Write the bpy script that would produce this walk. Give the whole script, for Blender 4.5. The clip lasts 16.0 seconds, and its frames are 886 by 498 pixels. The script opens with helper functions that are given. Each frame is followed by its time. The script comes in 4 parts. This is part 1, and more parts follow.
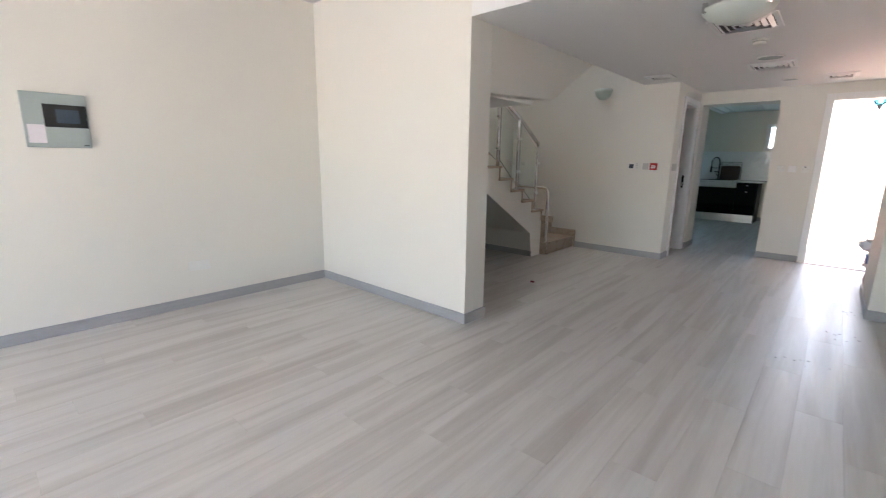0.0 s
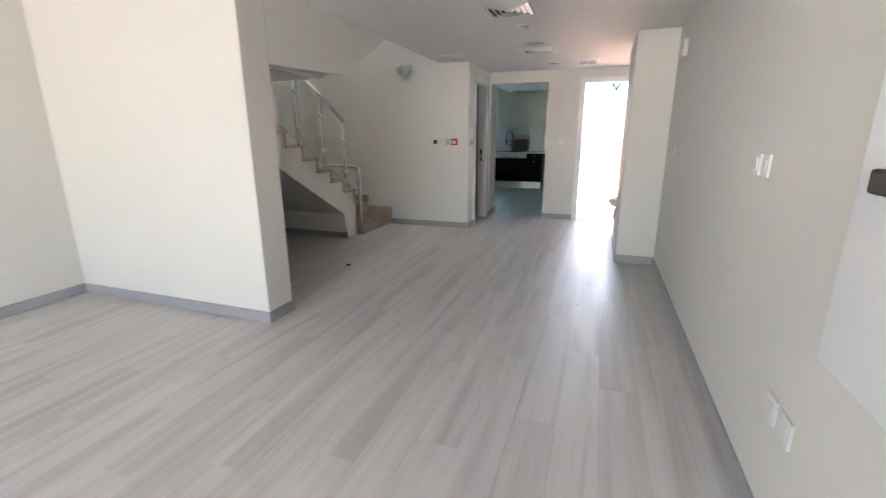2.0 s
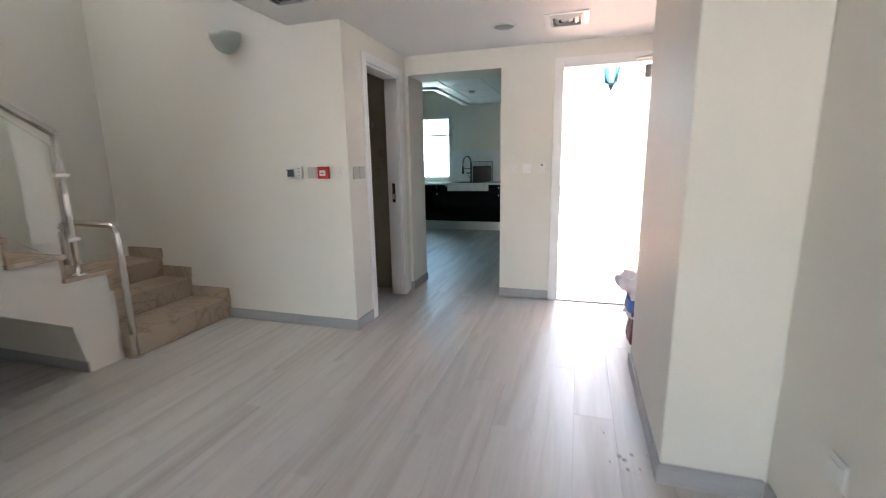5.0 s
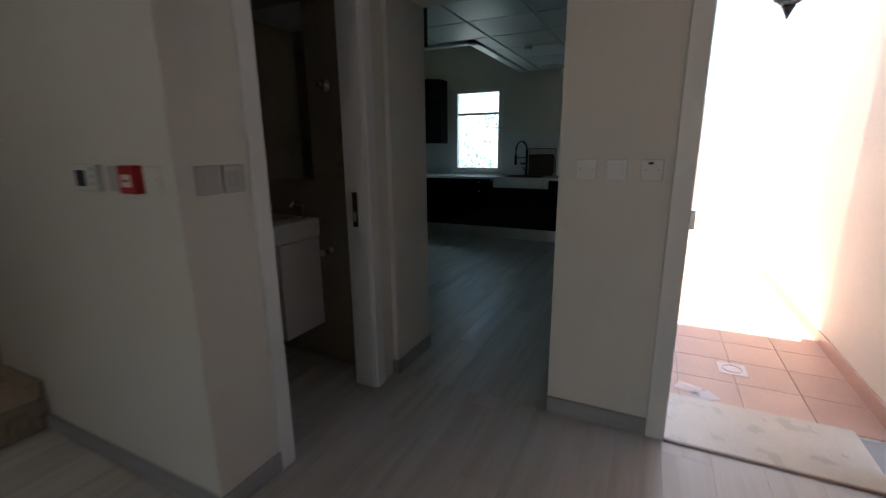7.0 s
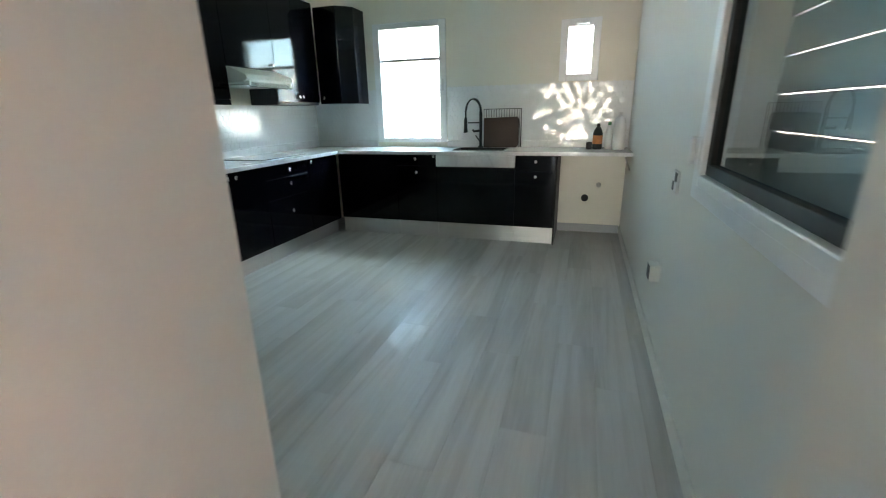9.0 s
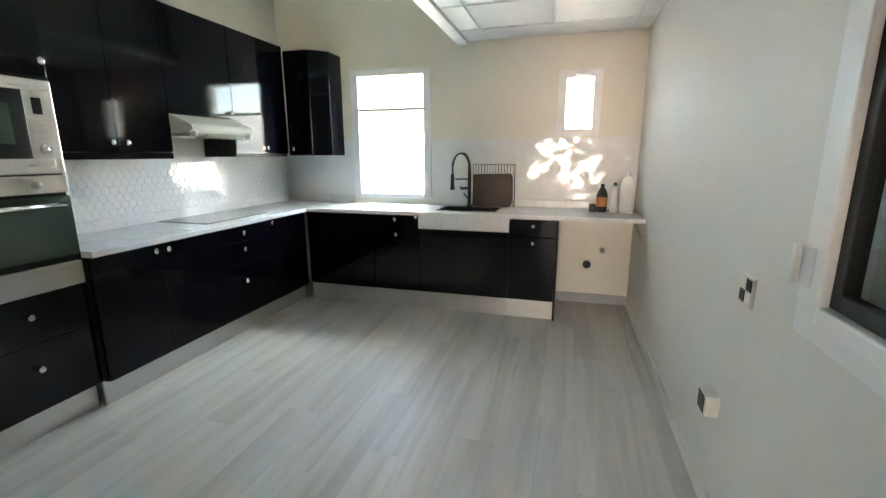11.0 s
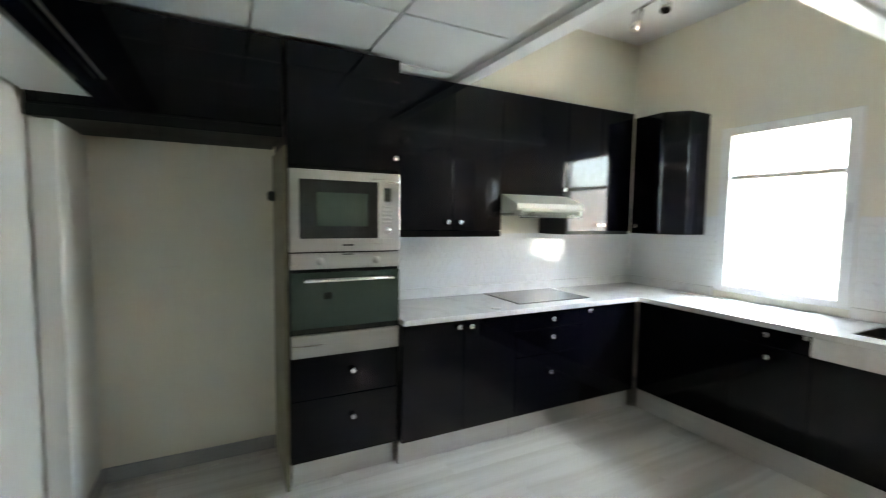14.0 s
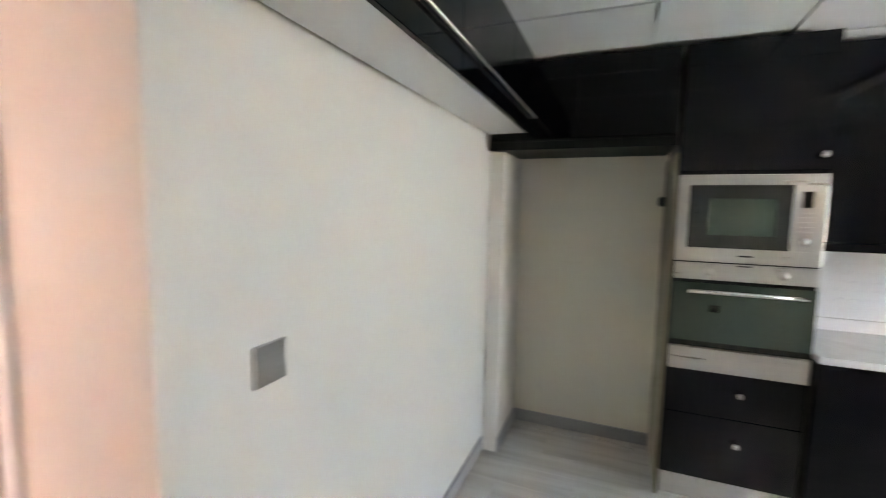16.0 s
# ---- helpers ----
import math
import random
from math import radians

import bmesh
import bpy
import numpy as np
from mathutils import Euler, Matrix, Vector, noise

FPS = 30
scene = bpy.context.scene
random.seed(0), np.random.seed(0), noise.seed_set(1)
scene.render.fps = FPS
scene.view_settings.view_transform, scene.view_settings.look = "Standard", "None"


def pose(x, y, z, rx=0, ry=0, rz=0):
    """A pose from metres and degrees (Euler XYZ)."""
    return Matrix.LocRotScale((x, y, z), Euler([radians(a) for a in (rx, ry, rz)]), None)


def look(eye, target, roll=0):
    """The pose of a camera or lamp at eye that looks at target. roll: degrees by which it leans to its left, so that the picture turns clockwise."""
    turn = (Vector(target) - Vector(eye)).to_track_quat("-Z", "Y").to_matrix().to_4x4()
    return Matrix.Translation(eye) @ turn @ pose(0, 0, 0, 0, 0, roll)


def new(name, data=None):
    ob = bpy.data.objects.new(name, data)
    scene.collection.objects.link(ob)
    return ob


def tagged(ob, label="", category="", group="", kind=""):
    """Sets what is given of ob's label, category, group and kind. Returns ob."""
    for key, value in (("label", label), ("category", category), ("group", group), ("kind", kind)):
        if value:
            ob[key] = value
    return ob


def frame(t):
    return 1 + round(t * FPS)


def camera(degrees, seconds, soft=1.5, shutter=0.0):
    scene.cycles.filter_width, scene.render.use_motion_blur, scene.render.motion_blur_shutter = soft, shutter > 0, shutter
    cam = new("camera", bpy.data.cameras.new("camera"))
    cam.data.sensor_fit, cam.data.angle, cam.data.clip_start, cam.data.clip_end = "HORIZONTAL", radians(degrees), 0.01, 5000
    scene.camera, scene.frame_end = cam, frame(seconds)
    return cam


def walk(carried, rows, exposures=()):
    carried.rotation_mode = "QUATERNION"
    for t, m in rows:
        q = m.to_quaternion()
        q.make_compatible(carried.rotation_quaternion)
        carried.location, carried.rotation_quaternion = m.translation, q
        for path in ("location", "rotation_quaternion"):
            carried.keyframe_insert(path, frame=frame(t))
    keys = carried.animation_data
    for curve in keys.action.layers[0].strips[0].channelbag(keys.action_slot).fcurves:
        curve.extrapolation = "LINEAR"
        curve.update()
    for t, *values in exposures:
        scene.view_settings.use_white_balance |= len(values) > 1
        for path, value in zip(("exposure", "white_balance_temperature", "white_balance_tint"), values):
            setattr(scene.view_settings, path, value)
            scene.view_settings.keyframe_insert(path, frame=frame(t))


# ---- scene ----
cam = camera(91.3, 16.0, soft=1.1, shutter=0.5)
PATH = [
    (0, (0.061, 0.837, 1.303), (-1.246, 2.294, 0.891), 0.8),
    (0.5, (0.092, 0.868, 1.312), (-1.12, 2.398, 0.876), 0.2),
    (1, (0.11, 0.9, 1.314), (-0.976, 2.516, 0.859), 0.6),
    (1.5, (0.138, 0.946, 1.319), (-0.746, 2.684, 0.872), 0.4),
    (2, (0.168, 1.066, 1.324), (-0.48, 2.889, 0.814), -0.2),
    (2.5, (0.087, 1.424, 1.327), (-0.453, 3.298, 0.882), -1.0),
    (3, (0.078, 1.877, 1.337), (-0.438, 3.774, 0.972), -2.1),
    (3.5, (0.122, 2.389, 1.338), (-0.474, 4.255, 0.935), -1.4),
    (4, (0.049, 2.897, 1.284), (-0.405, 4.805, 0.896), -0.1),
    (4.2, (0.064, 3.165, 1.271), (-0.416, 5.068, 0.885), -0.3),
    (6.3, (-0.113, 5.447, 1.319), (-0.753, 7.289, 0.873), -1.3),
    (6.5, (-0.159, 5.638, 1.312), (-0.811, 7.472, 0.85), -1.3),
    (7, (-0.255, 6.186, 1.32), (-1.107, 7.937, 0.864), -0.5),
    (7.5, (-0.485, 6.747, 1.293), (-1.216, 8.552, 0.838), -0.0),
    (7.7, (-0.585, 6.971, 1.289), (-1.267, 8.78, 0.777), -1.2),
    (8, (-0.699, 7.307, 1.265), (-1.311, 9.126, 0.702), -1.7),
    (8.1, (-0.725, 7.375, 1.264), (-1.338, 9.183, 0.67), -1.7),
    (10.3, (-1.131, 8.597, 1.3), (-1.662, 10.431, 0.705), -0.6),
    (10.5, (-1.125, 8.61, 1.317), (-1.661, 10.456, 0.764), -0.7),
    (11, (-1.13, 8.627, 1.384), (-1.662, 10.508, 0.96), -0.2),
    (11.5, (-1.114, 8.681, 1.453), (-1.668, 10.574, 1.122), -1.0),
    (12, (-1.163, 8.847, 1.495), (-1.811, 10.712, 1.176), -2.1),
    (12.5, (-1.217, 9.061, 1.51), (-2.142, 10.821, 1.289), -0.6),
    (13, (-1.234, 9.17, 1.492), (-2.475, 10.722, 1.268), -0.9),
    (13.5, (-1.23, 9.236, 1.499), (-2.76, 10.515, 1.344), 0.2),
    (14, (-1.207, 9.317, 1.49), (-2.983, 10.226, 1.348), 0.8),
    (14.5, (-1.192, 9.31, 1.476), (-3.125, 9.805, 1.349), 1.0),
    (15, (-1.163, 9.293, 1.472), (-3.15, 9.502, 1.38), 0.7),
    (15.5, (-1.168, 9.218, 1.502), (-3.162, 9.144, 1.363), 1.4),
    (16, (-1.04, 9.355, 1.55), (-2.885, 8.606, 1.357), 1.1),
]
EXPOSURES = [(0, 4.35, 6500, 11), (1.5, 4.5, 6500, 11), (3.0, 4.6, 6500, 11), (4.2, 5.0, 6500, 9), (6.4, 3.4, 6700, 11), (7.0, 2.6, 6800, 11), (7.5, 2.1, 6900, 8), (8.0, 4.2, 6600, 8), (10.3, 6.05, 8700, 26), (12.5, 6.4, 8600, 27), (13.5, 6.45, 8600, 28), (14.5, 6.0, 9000, 32), (15.0, 6.6, 9200, 34), (16, 6.6, 9200, 38)]
walk(cam, [(t, look(eye, target, roll)) for t, eye, target, roll in PATH], EXPOSURES)

# ---------------------------------------------------------------- light
world = bpy.data.worlds.new("world")
scene.world = world
world.use_nodes = True
wn = world.node_tree
sky = wn.nodes.new("ShaderNodeTexSky")
sky.sky_type, sky.sun_disc = "NISHITA", False
sky.sun_elevation, sky.sun_rotation = radians(87.6), radians(225)
wn.links.new(sky.outputs[0], wn.nodes["Background"].inputs[0])
wn.nodes["Background"].inputs[1].default_value = 0.10
sun = new("sun", bpy.data.lights.new("sun", "SUN"))
sun.data.energy, sun.data.angle, sun.data.color = 5.0, radians(0.5), (1, 0.95, 0.88)
sun.matrix_world = look((-0.3, -0.3, 10), (0, 0, 0))


def window_light(name, eye, target, w, h, watts, color):
    lamp = new(name, bpy.data.lights.new(name, "AREA"))
    lamp.data.shape, lamp.data.size, lamp.data.size_y = "RECTANGLE", w, h
    lamp.data.energy, lamp.data.color = watts, color
    lamp.matrix_world = look(eye, target)
    return lamp


window_light("living_window_light", (-1.45, -3.45, 1.2), (-1.3, 3, 0.6), 2.9, 2.1, 1.5, (0.97, 0.98, 1.0))
window_light("kitchen_window_light", (-2.855, 13.0, 1.58), (-2.855, 9, 1.5), 0.84, 1.24, 0.40, (0.50, 0.91, 1.0))
# extra lamp outside, out of view, throws a sky-like pool onto the floor
window_light("kitchen_pool_light", (-2.6, 14.3, 3.25), (-2.6, 11.0, 0.0), 0.8, 0.45, 2.0, (0.60, 0.91, 1.0))
window_light("small_window_light", (-1.055, 13.0, 1.83), (-1.055, 9, 1.83), 0.36, 0.55, 0.03, (0.50, 0.91, 1.0))
# fill lamp added above the passage, out of sight, to brighten the hall
window_light("entrance_fill_light", (0.3, 11.8, 3.0), (0.2, 7.4, 0.6), 1.0, 2.6, 4.0, (1.0, 0.98, 0.96))
# fill lamp added out of view high in the stairwell to brighten it
window_light("stairwell_fill_light", (-4.05, 5.6, 4.45), (-2.4, 5.9, 2.0), 1.9, 0.5, 0.95, (1.0, 0.98, 0.95))

# ---------------------------------------------------------------- materials
def mat(name, color, rough=0.5, metal=0.0, var=0.06, scale=3.0, fine=60.0, bump=0.02, spec=0.5, stretch=(1, 1, 1), coat=0.0, per_object=0.0):
    """Principled surface with two scales of tone, roughness variation and a fine relief."""
    m = bpy.data.materials.new(name)
    m.use_nodes = True
    nt, b = m.node_tree, m.node_tree.nodes["Principled BSDF"]
    n = nt.nodes.new
    geo = n("ShaderNodeNewGeometry")
    mp = n("ShaderNodeMapping")
    mp.inputs["Scale"].default_value = stretch
    nt.links.new(geo.outputs["Position"], mp.inputs["Vector"])
    big, small = n("ShaderNodeTexNoise"), n("ShaderNodeTexNoise")
    big.inputs["Scale"].default_value, small.inputs["Scale"].default_value = scale, fine
    big.inputs["Detail"].default_value, small.inputs["Detail"].default_value = 4, 3
    for t in (big, small):
        nt.links.new(mp.outputs[0], t.inputs["Vector"])
    add = n("ShaderNodeMath")
    add.operation = "ADD"
    nt.links.new(big.outputs["Fac"], add.inputs[0])
    nt.links.new(small.outputs["Fac"], add.inputs[1])
    rng = n("ShaderNodeMapRange")
    rng.inputs["From Min"].default_value, rng.inputs["From Max"].default_value = 0.6, 1.4
    rng.inputs["To Min"].default_value, rng.inputs["To Max"].default_value = 1 - var, 1 + var
    nt.links.new(add.outputs[0], rng.inputs["Value"])
    last = rng.outputs[0]
    if per_object:
        info = n("ShaderNodeObjectInfo")
        r2 = n("ShaderNodeMapRange")
        r2.inputs["To Min"].default_value, r2.inputs["To Max"].default_value = 1 - per_object, 1 + per_object
        nt.links.new(info.outputs["Random"], r2.inputs["Value"])
        mul = n("ShaderNodeMath")
        mul.operation = "MULTIPLY"
        nt.links.new(last, mul.inputs[0])
        nt.links.new(r2.outputs[0], mul.inputs[1])
        last = mul.outputs[0]
    sc = n("ShaderNodeVectorMath")
    sc.operation = "SCALE"
    sc.inputs[0].default_value = color
    nt.links.new(last, sc.inputs["Scale"])
    nt.links.new(sc.outputs[0], b.inputs["Base Color"])
    rr = n("ShaderNodeMapRange")
    rr.inputs["From Min"].default_value, rr.inputs["From Max"].default_value = 0.3, 0.7
    rr.inputs["To Min"].default_value, rr.inputs["To Max"].default_value = max(rough * 0.85, 0.0), min(rough * 1.15, 1)
    nt.links.new(big.outputs["Fac"], rr.inputs["Value"])
    nt.links.new(rr.outputs[0], b.inputs["Roughness"])
    b.inputs["Metallic"].default_value = metal
    b.inputs["Specular IOR Level"].default_value = spec
    b.inputs["Coat Weight"].default_value = coat
    b.inputs["Coat Roughness"].default_value = 0.05
    if bump:
        bp = n("ShaderNodeBump")
        bp.inputs["Strength"].default_value, bp.inputs["Distance"].default_value = bump * 5, 0.002
        nt.links.new(small.outputs["Fac"], bp.inputs["Height"])
        nt.links.new(bp.outputs[0], b.inputs["Normal"])
    return m


def plank_material():
    """Grey-washed oak laminate, streaked along the planks."""
    m = mat("grey_oak_laminate", (0.58, 0.555, 0.535), 0.44, var=0.06, scale=1.2, fine=9.0, bump=0.012, stretch=(7, 0.55, 1), per_object=0.03)
    nt, b = m.node_tree, m.node_tree.nodes["Principled BSDF"]
    n = nt.nodes.new
    geo = n("ShaderNodeNewGeometry")
    info = n("ShaderNodeObjectInfo")
    sh = n("ShaderNodeVectorMath")
    sh.operation = "MULTIPLY_ADD"
    nt.links.new(info.outputs["Random"], sh.inputs[0])
    sh.inputs[1].default_value = (13, 37, 5)
    nt.links.new(geo.outputs["Position"], sh.inputs[2])
    mp = n("ShaderNodeMapping")
    mp.inputs["Scale"].default_value = (10, 0.55, 1)
    nt.links.new(sh.outputs[0], mp.inputs["Vector"])
    tex = n("ShaderNodeTexNoise")
    tex.inputs["Scale"].default_value, tex.inputs["Detail"].default_value, tex.inputs["Distortion"].default_value = 1.0, 6, 0.6
    nt.links.new(mp.outputs[0], tex.inputs["Vector"])
    ramp = n("ShaderNodeValToRGB")
    ramp.color_ramp.elements[0].position, ramp.color_ramp.elements[0].color = 0.32, (0.82, 0.80, 0.785, 1)
    ramp.color_ramp.elements[1].position, ramp.color_ramp.elements[1].color = 0.55, (1.02, 1.02, 1.02, 1)
    nt.links.new(tex.outputs["Fac"], ramp.inputs[0])
    old = b.inputs["Base Color"].links[0].from_socket
    mix = n("ShaderNodeVectorMath")
    mix.operation = "MULTIPLY"
    nt.links.new(old, mix.inputs[0])
    nt.links.new(ramp.outputs[0], mix.inputs[1])
    nt.links.new(mix.outputs[0], b.inputs["Base Color"])
    return m


def glass_material(name, tint, rough=0.0):
    m = bpy.data.materials.new(name)
    m.use_nodes = True
    b = m.node_tree.nodes["Principled BSDF"]
    b.inputs["Base Color"].default_value = (*tint, 1)
    b.inputs["Transmission Weight"].default_value = 1
    b.inputs["Roughness"].default_value = rough
    b.inputs["IOR"].default_value = 1.45
    return m


def marble_material(name, base, vein, scale):
    m = mat(name, base, 0.18, var=0.05, scale=4, fine=40, bump=0.0)
    nt, b = m.node_tree, m.node_tree.nodes["Principled BSDF"]
    n = nt.nodes.new
    geo = n("ShaderNodeNewGeometry")
    tex = n("ShaderNodeTexNoise")
    tex.inputs["Scale"].default_value, tex.inputs["Detail"].default_value, tex.inputs["Distortion"].default_value = scale, 8, 1.6
    nt.links.new(geo.outputs["Position"], tex.inputs["Vector"])
    ramp = n("ShaderNodeValToRGB")
    e = ramp.color_ramp.elements
    e[0].position, e[0].color = 0.46, (1, 1, 1, 1)
    e[1].position, e[1].color = 0.54, (1, 1, 1, 1)
    mid = e.new(0.5)
    mid.color = (*vein, 1)
    nt.links.new(tex.outputs["Fac"], ramp.inputs[0])
    old = b.inputs["Base Color"].links[0].from_socket
    mix = n("ShaderNodeVectorMath")
    mix.operation = "MULTIPLY"
    nt.links.new(old, mix.inputs[0])
    nt.links.new(ramp.outputs[0], mix.inputs[1])
    nt.links.new(mix.outputs[0], b.inputs["Base Color"])
    return m


M_WALL = mat("cream_wall_paint", (0.74, 0.715, 0.665), 0.62, var=0.025, scale=1.3, fine=140, bump=0.02)
M_KWALL = mat("warm_cream_kitchen_paint", (0.76, 0.72, 0.625), 0.55, var=0.025, scale=1.3, fine=140, bump=0.02)
M_CEIL = mat("white_ceiling_paint", (0.78, 0.775, 0.77), 0.8, var=0.02, scale=1.0, fine=120, bump=0.02)
M_BASE = mat("grey_skirting", (0.36, 0.355, 0.37), 0.45, var=0.10, scale=6, fine=50, bump=0.01, stretch=(1, 1, 8))
M_FLOOR = plank_material()
M_JOINT = mat("dark_joint", (0.26, 0.25, 0.24), 0.8)
M_WHITE = mat("white_lacquer", (0.80, 0.80, 0.80), 0.35, var=0.02, bump=0.004)
M_PLASTIC = mat("white_plastic", (0.74, 0.73, 0.71), 0.38, var=0.03, bump=0.0)
M_GREYPL = mat("grey_plastic", (0.50, 0.49, 0.47), 0.45, var=0.04, bump=0.0)
M_BLACK = mat("black_gloss_lacquer", (0.002, 0.002, 0.004), 0.07, var=0.2, scale=2, fine=30, bump=0.0, spec=0.22)
M_CARC = mat("black_melamine", (0.004, 0.004, 0.005), 0.45, var=0.2, bump=0.0, spec=0.25)
M_MATBLACK = mat("matt_black_metal", (0.012, 0.012, 0.013), 0.38, var=0.2, bump=0.0)
M_STEEL = mat("brushed_steel", (0.58, 0.56, 0.53), 0.32, 1.0, var=0.08, scale=3, fine=90, bump=0.01, stretch=(1, 1, 14))
M_PLINTH = mat("brushed_aluminium_plinth", (0.66, 0.64, 0.62), 0.36, 0.8, var=0.08, scale=3, fine=70, bump=0.01, stretch=(1, 1, 10))
M_CHROME = mat("chrome", (0.75, 0.74, 0.73), 0.12, 1.0, var=0.03, bump=0.0)
M_DARKGLASS = mat("dark_oven_glass", (0.012, 0.014, 0.013), 0.05, var=0.1, bump=0.0)
M_OVENGLASS = mat("green_tinted_oven_glass", (0.075, 0.105, 0.085), 0.08, 0.55, var=0.06, bump=0.0)
M_HOB = mat("hob_ceramic_glass", (0.05, 0.05, 0.05), 0.12, var=0.15, bump=0.0)
M_COUNTER = marble_material("white_marble_counter", (0.82, 0.81, 0.80), (0.92, 0.915, 0.91), 1.6)
M_STEP = marble_material("beige_marble_steps", (0.47, 0.38, 0.30), (0.8, 0.76, 0.7), 3.0)
M_TILE = mat("white_hexagon_tile", (0.80, 0.80, 0.79), 0.06, var=0.02, bump=0.0, per_object=0.02)
M_GROUT = mat("white_grout", (0.78, 0.78, 0.77), 0.7, var=0.03)
M_CTILE = mat("ceiling_tile", (0.76, 0.78, 0.79), 0.48, var=0.02, bump=0.004)
M_GLASS = glass_material("cool_tinted_window_glass", (0.80, 0.96, 1.0))
M_RAILGLASS = glass_material("greenish_rail_glass", (0.93, 0.98, 0.95))
M_FROST = glass_material("frosted_lamp_glass", (0.66, 0.72, 0.68), 0.45)
M_FROST.node_tree.nodes["Principled BSDF"].inputs["Transmission Weight"].default_value = 0.2
M_RED = mat("red_plastic", (0.45, 0.02, 0.02), 0.4, var=0.05, bump=0.0)
M_TERRA = mat("terracotta_tile", (0.50, 0.32, 0.26), 0.35, var=0.12, scale=5, fine=60, per_object=0.08)
M_MARBLE = mat("threshold_marble", (0.52, 0.47, 0.40), 0.3, var=0.12, scale=8)
M_WCTILE = mat("beige_bathroom_tile", (0.40, 0.33, 0.25), 0.3, var=0.1, scale=4)
M_MIRROR = mat("mirror", (0.85, 0.86, 0.86), 0.02, 1.0, var=0.0, bump=0.0)
M_BROWN = mat("brown_board", (0.06, 0.03, 0.022), 0.35, var=0.2, scale=6)
M_WOOD = mat("brown_veneer_door", (0.16, 0.10, 0.065), 0.45, var=0.2, scale=3, fine=30, stretch=(6, 6, 0.6))
M_RUBBER = mat("black_rubber", (0.012, 0.012, 0.012), 0.6, bump=0.0)
M_PANEL = mat("grey_green_panel", (0.36, 0.41, 0.40), 0.45, var=0.04, bump=0.0)
M_PAPER = mat("paper", (0.72, 0.68, 0.72), 0.8, var=0.06)
M_SCREEN = mat("dark_screen", (0.07, 0.09, 0.12), 0.15, var=0.1, bump=0.0)
M_BLUE = mat("blue_print", (0.04, 0.12, 0.42), 0.4, var=0.1)
M_DKRED = mat("dark_red_print", (0.16, 0.02, 0.03), 0.4, var=0.1)
M_TEAL = glass_material("teal_lantern_glass", (0.15, 0.75, 0.72), 0.2)
M_RENDER = mat("exterior_render", (0.72, 0.69, 0.64), 0.9, var=0.08, scale=2, fine=80, bump=0.06)
M_GROUND = mat("paved_ground", (0.36, 0.32, 0.28), 0.9, var=0.15, scale=0.7, fine=20, bump=0.05)
M_LEAF = mat("foliage", (0.05, 0.10, 0.03), 0.5, var=0.35, scale=8)
M_PINK = mat("pink_bracts", (0.62, 0.08, 0.22), 0.5, var=0.25, scale=8)
# cream niche panel with its shade put into the colour, hence dark olive
M_SHADE_CREAM = mat("shade_darkened_cream_melamine", (0.24, 0.22, 0.15), 0.5, var=0.05)
M_HOODW = mat("cream_enamel", (0.70, 0.68, 0.62), 0.3, var=0.03, bump=0.0)
M_ORANGE = mat("orange_print", (0.55, 0.20, 0.07), 0.4, var=0.2)
M_GREEN = mat("green_cap", (0.03, 0.16, 0.07), 0.4)
M_WET = mat("drying_water", (0.34, 0.32, 0.31), 0.06, var=0.05, bump=0.0)
M_CABLE = mat("white_cable", (0.6, 0.58, 0.54), 0.5)


# ---------------------------------------------------------------- mesh helpers
def box(bm, x0, x1, y0, y1, z0, z1, bevel=0.0):
    r = bmesh.ops.create_cube(bm, size=1)
    vs = r["verts"]
    for v in vs:
        v.co = Vector(((x0 + x1) / 2 + v.co.x * (x1 - x0), (y0 + y1) / 2 + v.co.y * (y1 - y0), (z0 + z1) / 2 + v.co.z * (z1 - z0)))
    if bevel:
        es = list({e for v in vs for e in v.link_edges})
        bmesh.ops.bevel(bm, geom=es, offset=bevel, segments=2, affect="EDGES", profile=0.5)
    return bm


def boxes(*rows, bevel=0.0):
    bm = bmesh.new()
    for r in rows:
        box(bm, *r, bevel=bevel)
    return bm


def prism(points, axis, a0, a1, bevel=0.0):
    """A flat outline pushed along an axis. Outline in the other two axes, in order."""
    bm = bmesh.new()

    def place(p, a):
        return {"x": (a, p[0], p[1]), "y": (p[0], a, p[1]), "z": (p[0], p[1], a)}[axis]

    lo = [bm.verts.new(place(p, a0)) for p in points]
    hi = [bm.verts.new(place(p, a1)) for p in points]
    bm.faces.new(lo)
    bm.faces.new(hi[::-1])
    for i in range(len(points)):
        j = (i + 1) % len(points)
        bm.faces.new((lo[i], hi[i], hi[j], lo[j]))
    bmesh.ops.recalc_face_normals(bm, faces=bm.faces)
    if bevel:
        bmesh.ops.bevel(bm, geom=list(bm.edges), offset=bevel, segments=2, affect="EDGES", profile=0.5)
    return bm


def lathe(profile, at, axis="z", seg=24, bm=None):
    """Rings of (radius, height) round an axis through the place."""
    bm = bm or bmesh.new()
    rings = []
    for r, h in profile:
        ring = []
        for k in range(seg):
            a = 2 * math.pi * k / seg
            u, v = r * math.cos(a), r * math.sin(a)
            off = {"z": (u, v, h), "x": (h, u, v), "y": (u, h, v)}[axis]
            ring.append(bm.verts.new(Vector(at) + Vector(off)))
        rings.append(ring)
    for a, b in zip(rings, rings[1:]):
        for k in range(seg):
            bm.faces.new((a[k], a[(k + 1) % seg], b[(k + 1) % seg], b[k]))
    if profile[0][0] > 1e-4:
        bm.faces.new(rings[0])
    if profile[-1][0] > 1e-4:
        bm.faces.new(rings[-1])
    bmesh.ops.recalc_face_normals(bm, faces=bm.faces)
